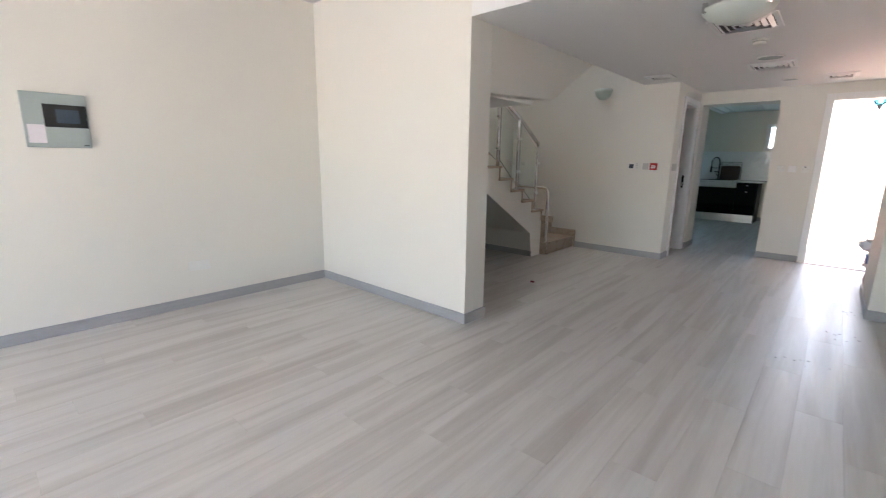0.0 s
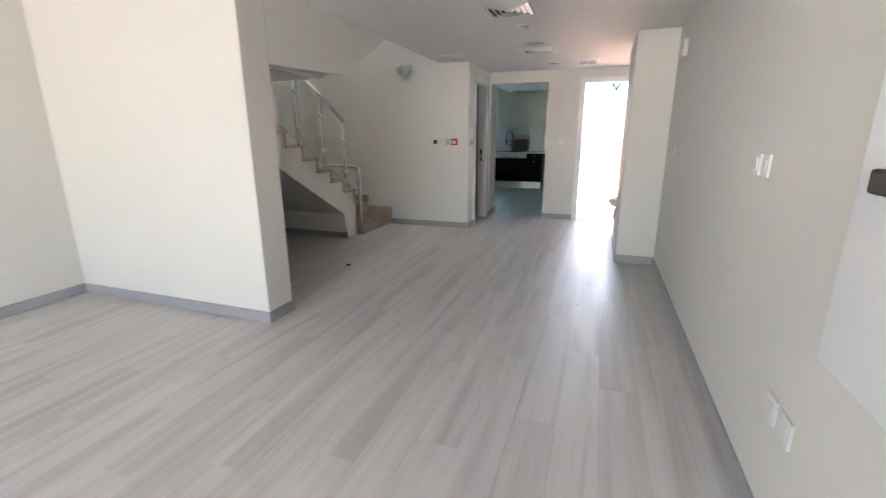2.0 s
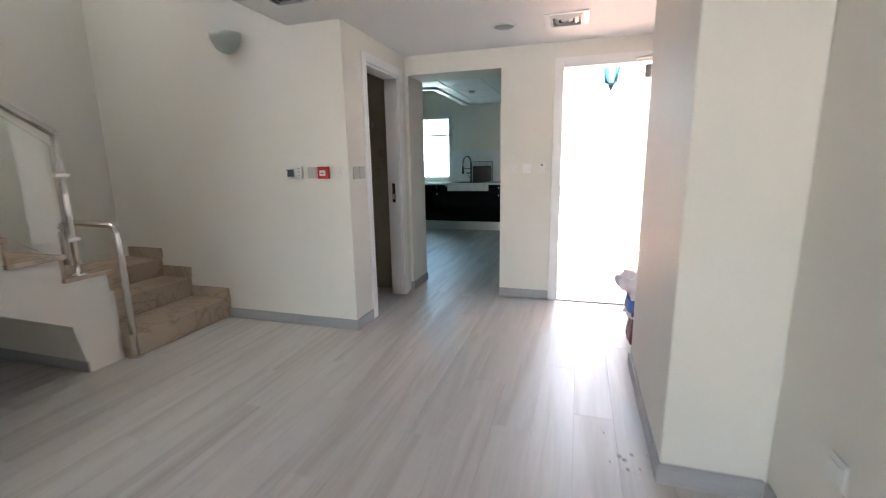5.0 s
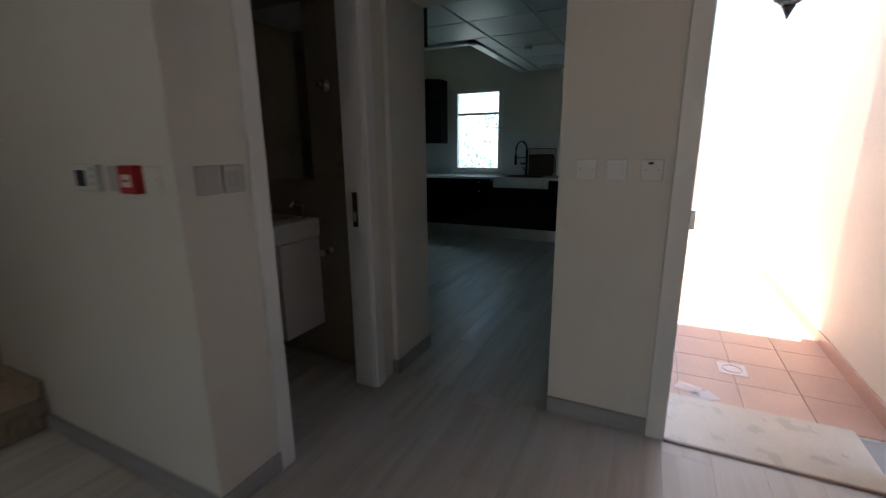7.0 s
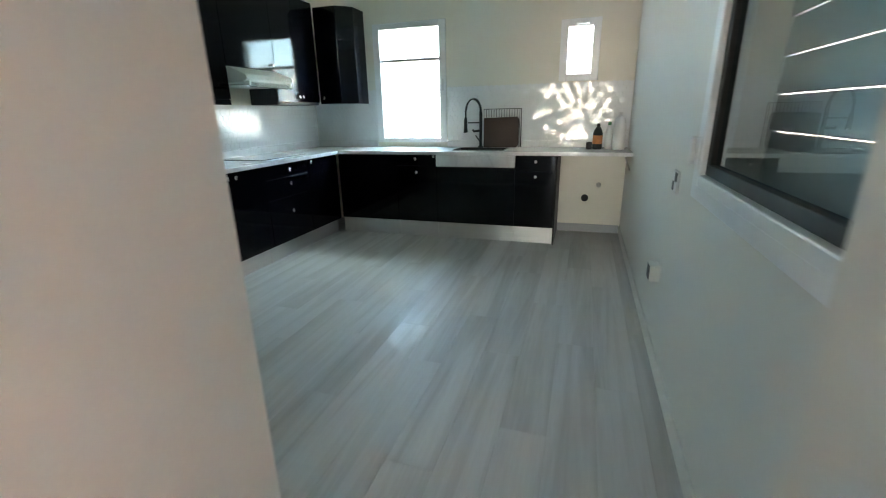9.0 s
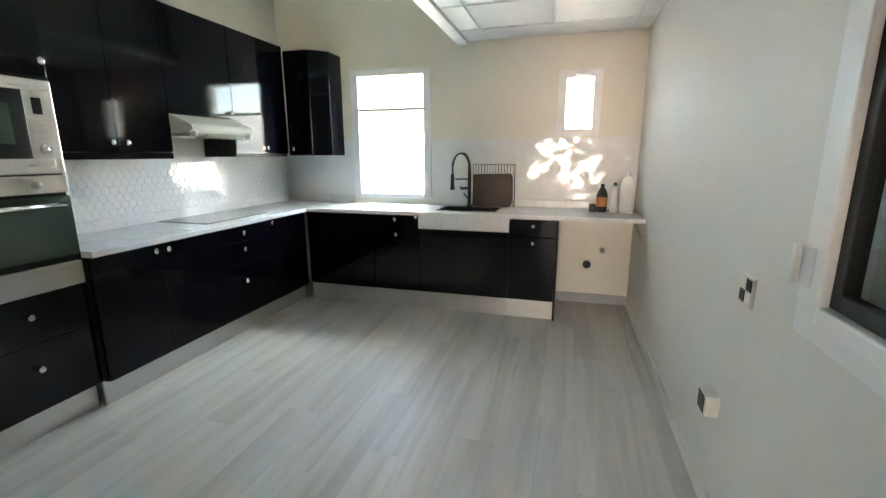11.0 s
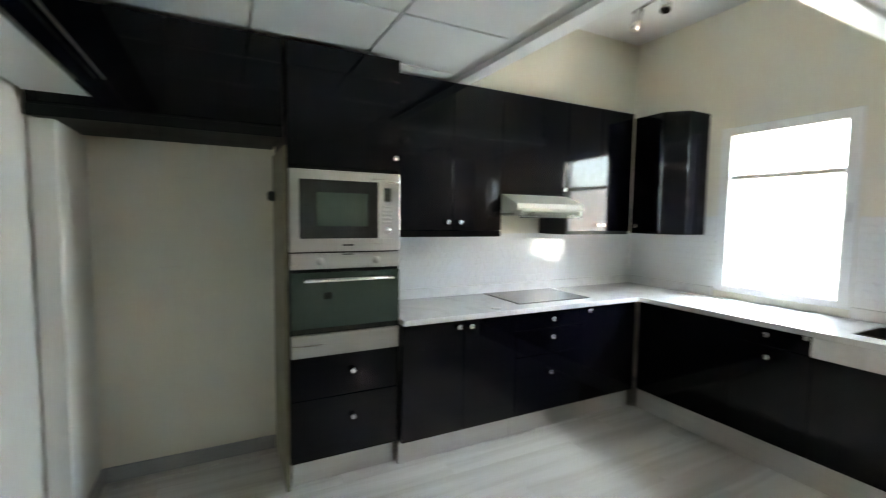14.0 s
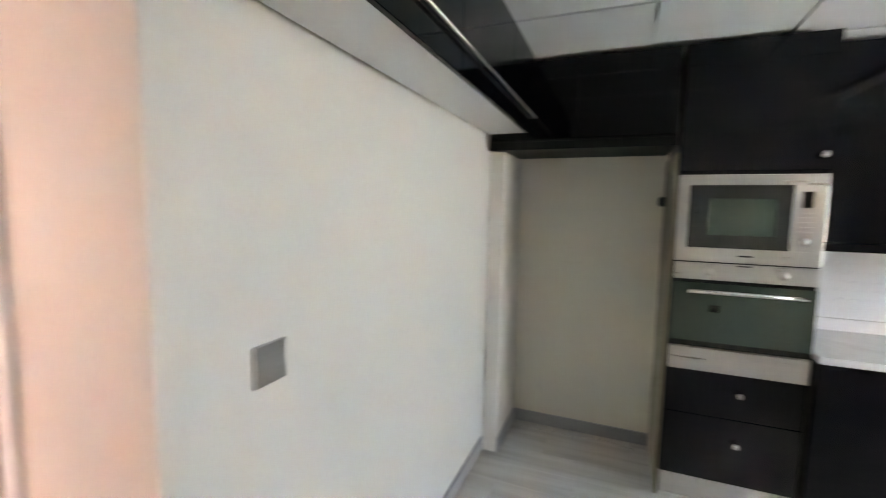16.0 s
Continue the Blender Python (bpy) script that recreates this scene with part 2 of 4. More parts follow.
    for f in bm.faces:
        f.smooth = len(f.verts) == 4
    return bm


def tube(path, r, seg=10, bm=None):
    """A round bar along a line of points."""
    bm = bm or bmesh.new()
    pts = [Vector(p) for p in path]
    rings = []
    for i, p in enumerate(pts):
        d = (pts[min(i + 1, len(pts) - 1)] - pts[max(i - 1, 0)]).normalized()
        up = Vector((0, 0, 1)) if abs(d.z) < 0.95 else Vector((1, 0, 0))
        s = d.cross(up).normalized()
        t = s.cross(d)
        rings.append([bm.verts.new(p + r * (math.cos(2 * math.pi * k / seg) * s + math.sin(2 * math.pi * k / seg) * t)) for k in range(seg)])
    for a, b in zip(rings, rings[1:]):
        for k in range(seg):
            bm.faces.new((a[k], a[(k + 1) % seg], b[(k + 1) % seg], b[k])).smooth = True
    bm.faces.new(rings[0][::-1])
    bm.faces.new(rings[-1])
    bmesh.ops.recalc_face_normals(bm, faces=bm.faces)
    return bm


def mesh_of(name, bm, material):
    me = bpy.data.meshes.new(name)
    bm.to_mesh(me)
    bm.free()
    me.materials.append(material)
    return me


def part(name, bm, material, parent, label=""):
    ob = new(name, mesh_of(name, bm, material))
    ob.parent = parent
    ob.matrix_parent_inverse = world_of(parent).inverted()
    return tagged(ob, label)


def world_of(ob):
    m = ob.matrix_basis.copy()
    while ob.parent:
        m = ob.parent.matrix_basis @ ob.matrix_parent_inverse @ m
        ob = ob.parent
    return m


def thing(name, at, label, category, group="", kind=""):
    ob = new(name)
    ob.location = at
    ob.empty_display_size = 0.1
    return tagged(ob, label, category, group, kind)


def single(name, bm, material, label, category, kind="", group=""):
    return tagged(new(name, mesh_of(name, bm, material)), label, category, group, kind)


def struct(name, bm, material, label, category):
    return single(name, bm, material, label, category, "structure")


# ---------------------------------------------------------------- structure: living room and hall
SY = -3.6
RX, LX, FY, KY0, KY1, KLX, KRX = 0.78, -3.98, 8.2, 8.6, 12.82, -4.1, -0.53
HC, LC = 2.27, 2.75
struct("wall_east", boxes((RX, RX + 0.2, SY - 0.2, FY, 0, 3.0)), M_WALL, "plain cream painted living room wall", "wall")
# the high opening by the stairs is added, unseen, to let light in
struct("wall_west", boxes((LX - 0.2, LX, SY - 0.2, 4.6, 0, 5.2), (LX - 0.2, LX, 6.6, 7.15, 0, 5.2), (LX - 0.2, LX, 4.6, 6.6, 0, 4.2), (LX - 0.2, LX, 4.6, 6.6, 4.7, 5.2)), M_WALL, "plain cream painted wall beside the stairs", "wall")
wall_south = struct("wall_south", boxes((LX, -2.95, SY - 0.2, SY, 0, 3), (0.05, RX, SY - 0.2, SY, 0, 3), (-2.95, 0.05, SY - 0.2, SY, 2.35, 3)), M_WALL, "cream wall round a wide patio window", "wall")
struct("wall_partition", boxes((LX, -2.0, 3.40, 3.65, 0, 3.0)), M_WALL, "cream partition wall in front of the stairs", "wall")
struct("ceiling_living", boxes((LX, RX, SY, 3.40, LC, LC + 0.2)), M_CEIL, "white painted living room ceiling", "ceiling")
struct("ceiling_hall", boxes((-2.0, RX, 3.40, FY, HC, LC + 0.2)), M_CEIL, "white painted lower hall ceiling", "ceiling")
struct("ceiling_stairwell", boxes((LX, -2.0, 3.65, 7.15, 5.0, 5.2)), M_CEIL, "white ceiling high over the stairwell", "ceiling")
struct("wall_stairwell", boxes((-2.0, -1.85, 3.65, 7.03, LC + 0.2, 5.2), (LX, -2.0, 3.40, 3.65, 3.0, 5.2)), M_WALL, "cream walls of the upper stairwell", "wall")
struct("column", boxes((0.41, RX, 5.88, 6.95, 0, HC), bevel=0.006), M_WALL, "cream boxed column standing against the wall", "wall")
wall_north = struct("wall_north", boxes((-2.0, -1.54, FY, KY0, 0, 3.2), (-0.65, -0.19, FY, KY0, 0, 3.2), (-1.54, -0.65, FY, KY0, 2.10, 3.2), (-0.19, RX + 0.2, FY, KY0, 2.14, 3.2), (KLX, -2.0, FY, KY0, 0, 3.2)), M_WALL, "cream wall with kitchen opening and entrance door", "wall")
struct("wall_bathroom_front", boxes((LX, -1.57, 7.03, 7.15, 0, 5.2)), M_WALL, "cream wall carrying thermostat and alarm button", "wall")
struct("wall_bathroom_side", boxes((-1.69, -1.57, 7.15, 7.36, 0, HC), (-1.69, -1.57, 8.02, FY, 0, HC), (-1.69, -1.57, 7.36, 8.02, 2.05, HC)), M_WALL, "cream side wall with bathroom doorway", "wall")
struct("floor_slab", boxes((-4.3, 1.0, SY - 0.2, KY0, -0.30, -0.012), (-4.3, -0.33, KY0, KY1 + 0.2, -0.30, -0.012)), M_JOINT, "dark underlay below the laminate floor", "floor")

# skirting boards
BH = 0.085
for nm, r in {
    "baseboard_west": (LX, LX + 0.014, SY, 3.40), "baseboard_partition": (LX + 0.014, -1.986, 3.386, 3.40),
    "baseboard_partition_end": (-2.0, -1.986, 3.40, 3.664), "baseboard_stairs": (LX, LX + 0.014, 3.65, 5.94),
    "baseboard_east": (RX - 0.014, RX, SY, 5.866), "baseboard_column": (0.396, RX - 0.014, 5.866, 5.88),
    "baseboard_column_side": (0.396, 0.41, 5.88, 6.95), "baseboard_bathroom_front": (-2.80, -1.556, 7.016, 7.03),
    "baseboard_bathroom_side": (-1.57, -1.556, 7.03, 7.30), "baseboard_north": (-0.65, -0.19, FY - 0.014, FY),
    "baseboard_jamb": (-1.54, -1.526, FY - 0.014, KY0), "baseboard_north_left": (-1.57, -1.526, FY - 0.014, FY),
    "baseboard_niche_side": (KLX + 0.014, -3.61, 8.70, 8.714), "baseboard_kitchen_south": (-3.609, -1.54, KY0, KY0 + 0.014), "baseboard_kitchen_west": (KLX, KLX + 0.014, 8.70, 9.60),
    "baseboard_kitchen_north": (-1.18, KRX - 0.014, KY1 - 0.014, KY1),
    "baseboard_stair_wall": (LX + 0.014, -2.90, 5.926, 5.94),
}.items():
    struct(nm, boxes((*r, 0, BH), bevel=0.003), M_BASE, "grey laminate skirting board along the wall", "baseboard")

struct("baseboard_kitchen_east", boxes((KRX - 0.012, KRX, KY0, KY1, 0, BH), bevel=0.003), M_WALL, "pale painted skirting board along the kitchen wall", "baseboard")

# patio window behind the start of the walk
window_patio = thing("window_patio", (-1.45, SY - 0.1, 0), "wide white framed patio window", "window", kind="structure")
for x in (-2.95, -1.48, -0.01):
    part("window_frame", boxes((x, x + 0.06, SY - 0.13, SY - 0.07, 0, 2.35), bevel=0.004), M_WHITE, window_patio)
for z in (0.0, 2.29):
    part("window_frame", boxes((-2.89, -0.01, SY - 0.13, SY - 0.07, z, z + 0.06), bevel=0.004), M_WHITE, window_patio)

# ---------------------------------------------------------------- stairs
stairs = thing("staircase", (-3.4, 5.9, 0), "beige marble staircase with cream plastered sides", "staircase", kind="structure")
RISE, GO, Y0, Z0 = 0.146, 0.258, 6.135, 0.63
NT = 9
prof = []
for i in range(NT):
    prof += [(Y0 - i * GO, Z0 + (i - 1) * RISE - 0.02), (Y0 - i * GO, Z0 + i * RISE - 0.02)]
side = [(Y0, 0.0)] + prof + [(3.65, Z0 + (NT - 1) * RISE - 0.02), (3.65, 1.62), (5.88, 0.33), (5.94, 0.0)]
part("flight", prism(side, "x", LX, -2.90), M_WALL, stairs, "cream plastered flight and soffit")
for i in range(NT):
    y = Y0 - i * GO
    part("tread", boxes((LX, -2.87, y - GO - 0.005, y + 0.025, Z0 + i * RISE - 0.02, Z0 + i * RISE + 0.008), bevel=0.004), M_STEP, stairs)
    part("riser", boxes((LX, -2.885, y, y + 0.012, Z0 + (i - 1) * RISE + 0.008, Z0 + i * RISE - 0.02)), M_STEP, stairs)
# lower turning steps along the bathroom wall
for x0, z in ((-2.82, 0.17), (-3.19, 0.335), (-3.50, 0.49)):
    part("step", boxes((LX, x0, 6.16, 7.03, z - 0.165 if z > 0.2 else 0, z), bevel=0.006), M_STEP, stairs)
    part("step_skirting", boxes((x0 - 0.38, x0 + 0.012, 7.012, 7.03, z, z + 0.09), bevel=0.003), M_STEP, stairs)
part("step_skirting", boxes((-2.808, -2.79, 7.012, 7.03, 0, 0.26), bevel=0.003), M_STEP, stairs)
part("pier", boxes((LX, -2.90, 6.1355, 6.16, 0, 0.48)), M_WALL, stairs, "cream plastered stair base")
part("upper_side", prism([(3.65, 1.79), (4.62, 1.84), (5.43, 2.27), (5.43, 2.95), (3.65, 2.95)], "x", -2.12, -1.998), M_WALL, stairs, "cream side of the upper flight")
part("landing", boxes((LX, -2.12, 3.65, 4.45, 1.79, 1.97)), M_WALL, stairs, "cream landing slab")
part("upper_flight", prism([(4.45, 1.80), (7.03, 3.20), (7.03, 3.45), (4.45, 2.1)], "x", -2.62, -2.12), M_WALL, stairs)
part("spine_wall", boxes((-2.92, -2.80, 3.65, 4.62, 1.30, 1.79)), M_WALL, stairs, "cream wall stub between the flights")

railing = thing("stair_railing", (-2.95, 5.5, 0.63), "chrome stair railing with clear glass panels", "railing")
RXX = -2.91
posts = [(5.98, 0.655, 1.485), (5.51, 0.94, 1.78), (5.08, 1.23, 1.985), (4.70, 1.39, 2.20)]
for y, zb, zt in posts:
    p = part("post", tube([(RXX, y, zb - 0.02), (RXX, y, zt)], 0.019, 14), M_CHROME, railing)
    part("base_plate", lathe([(0.04, 0), (0.04, 0.008), (0.024, 0.014)], (RXX, y, zb - 0.022)), M_CHROME, p)
    for f in (0.25, 0.72):
        part("clamp", boxes((RXX - 0.014, RXX + 0.026, y - 0.042, y + 0.03, zb + f * (zt - zb) - 0.013, zb + f * (zt - zb) + 0.013), bevel=0.006), M_STEEL, p)
part("handrail", tube([(RXX, y, zt + 0.01) for y, zb, zt in posts], 0.024, 14), M_CHROME, railing)
for (ya, ba, ta), (yb, bb, tb) in zip(posts, posts[1:]):
    part("glass_panel", prism([(ya - 0.035, ba + 0.06), (ya - 0.035, ta - 0.06), (yb + 0.035, tb - 0.06), (yb + 0.035, bb + 0.06)], "x", RXX - 0.005, RXX + 0.005), M_RAILGLASS, railing, "clear greenish glass panel")
newel = thing("newel_rail", (-2.84, 6.2, 0), "chrome bent tube newel rail on the floor", "railing")
part("bent_tube", tube([(-2.84, 6.2, 0.0), (-2.84, 6.2, 0.85)] + [(-2.84 - 0.07 * (1 - math.cos(a)), 6.2, 0.85 + 0.07 * math.sin(a)) for a in (0.4, 0.8, 1.2, 1.57)] + [(-3.30, 6.2, 0.93)] + [(-3.30 - 0.07 * math.sin(a), 6.2, 0.86 + 0.07 * math.cos(a)) for a in (0.4, 0.8, 1.2, 1.57)] + [(-3.37, 6.2, 0.48)], 0.022, 14), M_CHROME, newel)
part("base_plate", lathe([(0.045, 0), (0.045, 0.008), (0.026, 0.014)], (-2.84, 6.2, 0)), M_CHROME, newel)

# ---------------------------------------------------------------- doors
def frame_u(name, parent, axis, at0, at1, a0, a1, top, w, material):
    """Three casing boards round a doorway."""
    for lo, hi, z0, z1 in ((a0, a0 + w, 0, top), (a1 - w, a1, 0, top), (a0 + w, a1 - w, top - w, top)):
        r = (at0, at1, lo, hi) if axis == "x" else (lo, hi, at0, at1)
        part(name, boxes((*r, z0, z1), bevel=0.004), material, parent)


door_bath = thing("door_bathroom", (-1.6, 7.7, 0), "white door frame with a brown door open inwards", "door", kind="structure")
frame_u("casing", door_bath, "x", -1.57, -1.552, 7.30, 8.08, 2.13, 0.07, M_WHITE)
frame_u("jamb", door_bath, "x", -1.70, -1.568, 7.352, 8.028, 2.07, 0.03, M_WHITE)
part("strike_plate", boxes((-1.655, -1.625, 7.992, 7.999, 0.92, 1.10), bevel=0.002), M_MATBLACK, door_bath)
part("strike_hole", boxes((-1.648, -1.632, 7.989, 7.9935, 0.95, 1.00)), M_STEEL, door_bath)
part("door_leaf", boxes((-2.34, -1.71, 7.385, 7.425, 0.01, 2.03), bevel=0.003), M_WOOD, door_bath, "brown veneer door leaf")

door_entry = thing("door_entrance", (0.3, 8.2, 0), "white entrance door standing open with white frame", "door", kind="structure")
frame_u("door_frame", door_entry, "y", FY - 0.015, FY + 0.12, -0.19, RX - 0.002, 2.14, 0.08, M_WHITE)
part("threshold", boxes((-0.11, RX - 0.08, FY + 0.0, KY0 + 0.04, -0.03, 0.004), bevel=0.003), M_MARBLE, door_entry, "worn beige marble threshold")
part("threshold_strip", boxes((-0.11, RX - 0.08, FY - 0.02, FY, 0, 0.008), bevel=0.003), M_WOOD, door_entry, "dark metal strip")
leaf = part("door_leaf", boxes((0.705, 0.75, 7.34, 8.17, 0.012, 2.05), bevel=0.004), M_WHITE, door_entry, "glossy white door leaf")
part("glass_panel", boxes((0.700, 0.7045, 7.45, 8.06, 0.35, 1.95), bevel=0.002), M_MIRROR, leaf, "shiny glazed panel")
part("closer_arm", tube([(0.45, FY - 0.03, 2.08), (0.66, FY - 0.10, 2.10)], 0.012), M_STEEL, door_entry)
part("lock_case", boxes((-0.11, -0.09, FY + 0.02, FY + 0.06, 0.98, 1.06), bevel=0.003), M_STEEL, door_entry)

# ---------------------------------------------------------------- bathroom
struct("wall_bathroom_tiles", boxes((-3.2, -3.1, 7.15, FY, 0, HC), (-3.1, -1.70, FY - 0.012, FY, 0, HC), (-3.1, -1.70, 7.15, 7.162, 0, HC)), M_WCTILE, "beige tiled bathroom walls", "wall")
struct("ceiling_bathroom", boxes((-3.2, -2.0, 7.15, FY, HC, HC + 0.1)), M_CEIL, "white bathroom ceiling", "ceiling")
struct("floor_bathroom", boxes((-3.1, -1.57, 7.162, FY - 0.012, -0.011, -0.001)), M_WCTILE, "beige bathroom floor tiles", "floor")
vanity = thing("vanity_unit", (-2.35, 8.0, 0.25), "white wall-hung vanity unit with a basin", "vanity")
part("cabinet", boxes((-2.72, -2.07, 7.87, 8.188, 0.24, 0.80), bevel=0.005), M_WHITE, vanity)
part("basin", boxes((-2.74, -2.05, 7.84, 8.188, 0.803, 0.92), bevel=0.02), M_WHITE, vanity)
part("bowl", boxes((-2.62, -2.17, 7.90, 8.12, 0.921, 0.924)), M_GREYPL, vanity)
part("tap", tube([(-2.12, 8.13, 0.92), (-2.12, 8.13, 1.0), (-2.12, 8.05, 1.02), (-2.12, 8.02, 1.0)], 0.012), M_CHROME, vanity)
single("bathroom_mirror", boxes((-2.75, -2.07, 8.178, 8.186, 1.14, 2.1), bevel=0.002), M_MIRROR, "frameless rectangular mirror above the vanity", "mirror")
single("towel_hook", lathe([(0.035, 0), (0.035, -0.01), (0.012, -0.012), (0.012, -0.05), (0.02, -0.055), (0.001, -0.06)], (-1.94, 8.187, 1.66), "y"), M_CHROME, "small round metal hook on tiled wall", "hook")
single("tap_valve", lathe([(0.025, 0), (0.025, -0.01), (0.012, -0.012), (0.012, -0.06), (0.022, -0.065), (0.022, -0.08)], (-1.98, 8.187, 0.72), "y"), M_CHROME, "small chrome stop valve on tiled wall", "valve")

# ---------------------------------------------------------------- kitchen shell
wall_kn = struct("wall_kitchen_north", boxes((KLX - 0.2, -3.28, KY1, KY1 + 0.2, 0, 3.3), (-2.43, -1.245, KY1, KY1 + 0.2, 0, 3.3), (-0.87, KRX + 0.2, KY1, KY1 + 0.2, 0, 3.3), (-3.28, -2.43, KY1, KY1 + 0.2, 0, 0.95), (-3.28, -2.43, KY1, KY1 + 0.2, 2.21, 3.3), (-1.245, -0.87, KY1, KY1 + 0.2, 0, 1.545), (-1.245, -0.87, KY1, KY1 + 0.2, 2.11, 3.3)), M_KWALL, "cream kitchen wall with two windows", "wall")
struct("wall_kitchen_west", boxes((KLX - 0.2, KLX, FY, KY1, 0, 3.3)), M_KWALL, "cream kitchen wall behind black cabinets", "wall")
WY0, WY1, WZ0, WZ1 = 8.72, 9.85, 0.985, 2.10
FW, GW = 0.045, 0.04
struct("wall_kitchen_east", boxes((KRX, KRX + 0.2, KY0, WY0, 0, 3.3), (KRX, KRX + 0.2, WY1, KY1, 0, 3.3), (KRX, KRX + 0.2, WY0, WY1, 0, WZ0), (KRX, KRX + 0.2, WY0, WY1, WZ1, 3.3)), M_WALL, "pale kitchen wall with a window to the passage", "wall")
struct("roof_kitchen", boxes((KLX - 0.2, KRX + 0.2, FY, KY1 + 0.2, 3.12, 3.3)), M_CEIL, "white painted kitchen soffit", "ceiling")

# suspended ceiling: tiles and bars in one mesh
CZ, CX, CY = 2.40, -2.07, 10.72
bm = bmesh.new()
box(bm, KLX, KRX, KY0, CY, CZ + 0.012, CZ + 0.03)
box(bm, CX, KRX, CY, KY1, CZ + 0.012, CZ + 0.03)
xs = [KRX - 0.15 - 0.6 * i for i in range(7)]
ys = [8.85 + 0.6 * i for i in range(8)]
for i in range(-1, 7):
    xa, xb = (xs[i] if i >= 0 else KRX), (xs[i + 1] if i + 1 < 7 else KLX)
    for j in range(-1, 8):
        ya, yb = (ys[j] if j >= 0 else KY0), (ys[j + 1] if j + 1 < 8 else KY1)
        xlo, xhi = max(xb, KLX), xa
        if ya >= CY - 0.01 or yb > CY + 0.3:
            xlo = max(xlo, CX)
        yb2 = min(yb, KY1)
        if xlo < CX - 0.01:
            yb2 = min(yb2, CY)
        if xhi - xlo > 0.03 and yb2 - ya > 0.03:
            box(bm, xlo + 0.010, xhi - 0.010, ya + 0.010, yb2 - 0.010, CZ, CZ + 0.011, bevel=0.003)
struct("ceiling_kitchen", bm, M_CTILE, "suspended white tile ceiling with visible grid", "ceiling")
struct("trim_ceiling_edge", boxes((CX - 0.10, CX, CY, KY1, CZ - 0.02, CZ + 0.07), (KLX, CX, CY, CY + 0.10, CZ - 0.02, CZ + 0.07), bevel=0.004), M_WHITE, "white edge profile of the raised ceiling recess", "trim")
struct("wall_recess", boxes((CX, CX + 0.08, CY + 0.08, KY1, CZ + 0.07, 3.12), (KLX, CX + 0.08, CY, CY + 0.08, CZ + 0.07, 3.12)), M_KWALL, "cream sides of the raised ceiling recess", "wall")


# ---------------------------------------------------------------- windows
def window_y(name, x0, x1, z0, z1, gx0, gx1, gz0, gz1, bars, label):
    w = thing(name, ((x0 + x1) / 2, KY1, z0), label, "window", kind="structure")
    ya, yb = KY1 - 0.012, KY1 + 0.09
    for r in ((x0, gx0, z0, z1), (gx1, x1, z0, z1), (gx0, gx1, z0, gz0), (gx0, gx1, gz1, z1)):
        part("window_frame", boxes((r[0], r[1], ya, yb, r[2], r[3]), bevel=0.006), M_WHITE, w)
    edges = [gz0, *bars, gz1]
    for b in bars:
        part("glazing_bar", boxes((gx0, gx1, KY1 + 0.01, KY1 + 0.06, b - 0.016, b + 0.016), bevel=0.004), M_WHITE, w)
    for a, b in zip(edges, edges[1:]):
        g = part("pane", boxes((gx0, gx1, KY1 + 0.032, KY1 + 0.038, a, b)), M_GLASS, w)
        g.visible_shadow = False
    return w


w1 = window_y("window_1", -3.28, -2.43, 0.95, 2.21, -3.20, -2.51, 1.0, 2.145, [1.83], "white framed kitchen window with transom light")
part("handle", boxes((-2.48, -2.46, KY1 - 0.05, KY1 - 0.012, 1.50, 1.62), bevel=0.006), M_WHITE, w1)
w2 = window_y("window_2", -1.245, -0.87, 1.545, 2.11, -1.172, -0.943, 1.612, 2.04, [], "small white framed ventilation window")
part("handle", boxes((-1.10, -0.98, KY1 - 0.05, KY1 - 0.012, 2.055, 2.085), bevel=0.008), M_WHITE, w2)
w3 = thing("window_3", (KRX, 9.3, WZ0), "white framed side window with black gasket", "window", kind="structure")
xa, xb = KRX - 0.012, KRX + 0.09
for r in ((WY0, WY0 + FW, WZ0, WZ1), (WY1 - FW, WY1, WZ0, WZ1), (WY0 + FW, WY1 - FW, WZ0, WZ0 + FW), (WY0 + FW, WY1 - FW, WZ1 - FW, WZ1)):
    part("window_frame", boxes((xa, xb, *r), bevel=0.006), M_WHITE, w3)
GY0, GY1, GZ0, GZ1 = WY0 + FW, WY1 - FW, WZ0 + FW, WZ1 - FW
for r in ((GY0, GY0 + GW, GZ0, GZ1), (GY1 - GW, GY1, GZ0, GZ1), (GY0 + GW, GY1 - GW, GZ0, GZ0 + GW), (GY0 + GW, GY1 - GW, GZ1 - GW, GZ1)):
    part("gasket", boxes((KRX + 0.01, KRX + 0.05, *r), bevel=0.003), M_RUBBER, w3)
g3 = part("pane", boxes((KRX + 0.028, KRX + 0.034, GY0 + 0.03, GY1 - 0.03, GZ0 + 0.03, GZ1 - 0.03)), M_GLASS, w3)
g3.visible_shadow = False
part("hinge", lathe([(0.010, -0.05), (0.010, 0.05)], (KRX - 0.020, WY1 + 0.065, 1.11)), M_PLASTIC, w3)
part("hinge_leaf", boxes((KRX - 0.012, KRX - 0.006, WY1 + 0.005, WY1 + 0.065, 1.06, 1.16), bevel=0.002), M_WHITE, w3)
shutter = thing("window_shutter", (KRX + 0.19, 9.3, WZ0), "pale grey slatted shutter closed outside the window", "shutter")
for y in (WY0 - 0.04, WY1):
    part("shutter_frame", boxes((KRX + 0.202, KRX + 0.23, y, y + 0.04, WZ0 - 0.05, WZ1 + 0.05)), M_PLASTIC, shutter)
for k in range(10):
    z = WZ0 - 0.04 + 0.12 * k
    part("slat", prism([(KRX + 0.202, z), (KRX + 0.218, z), (KRX + 0.226, z + 0.114), (KRX + 0.210, z + 0.118)], "y", WY0, WY1), M_PLASTIC, shutter)
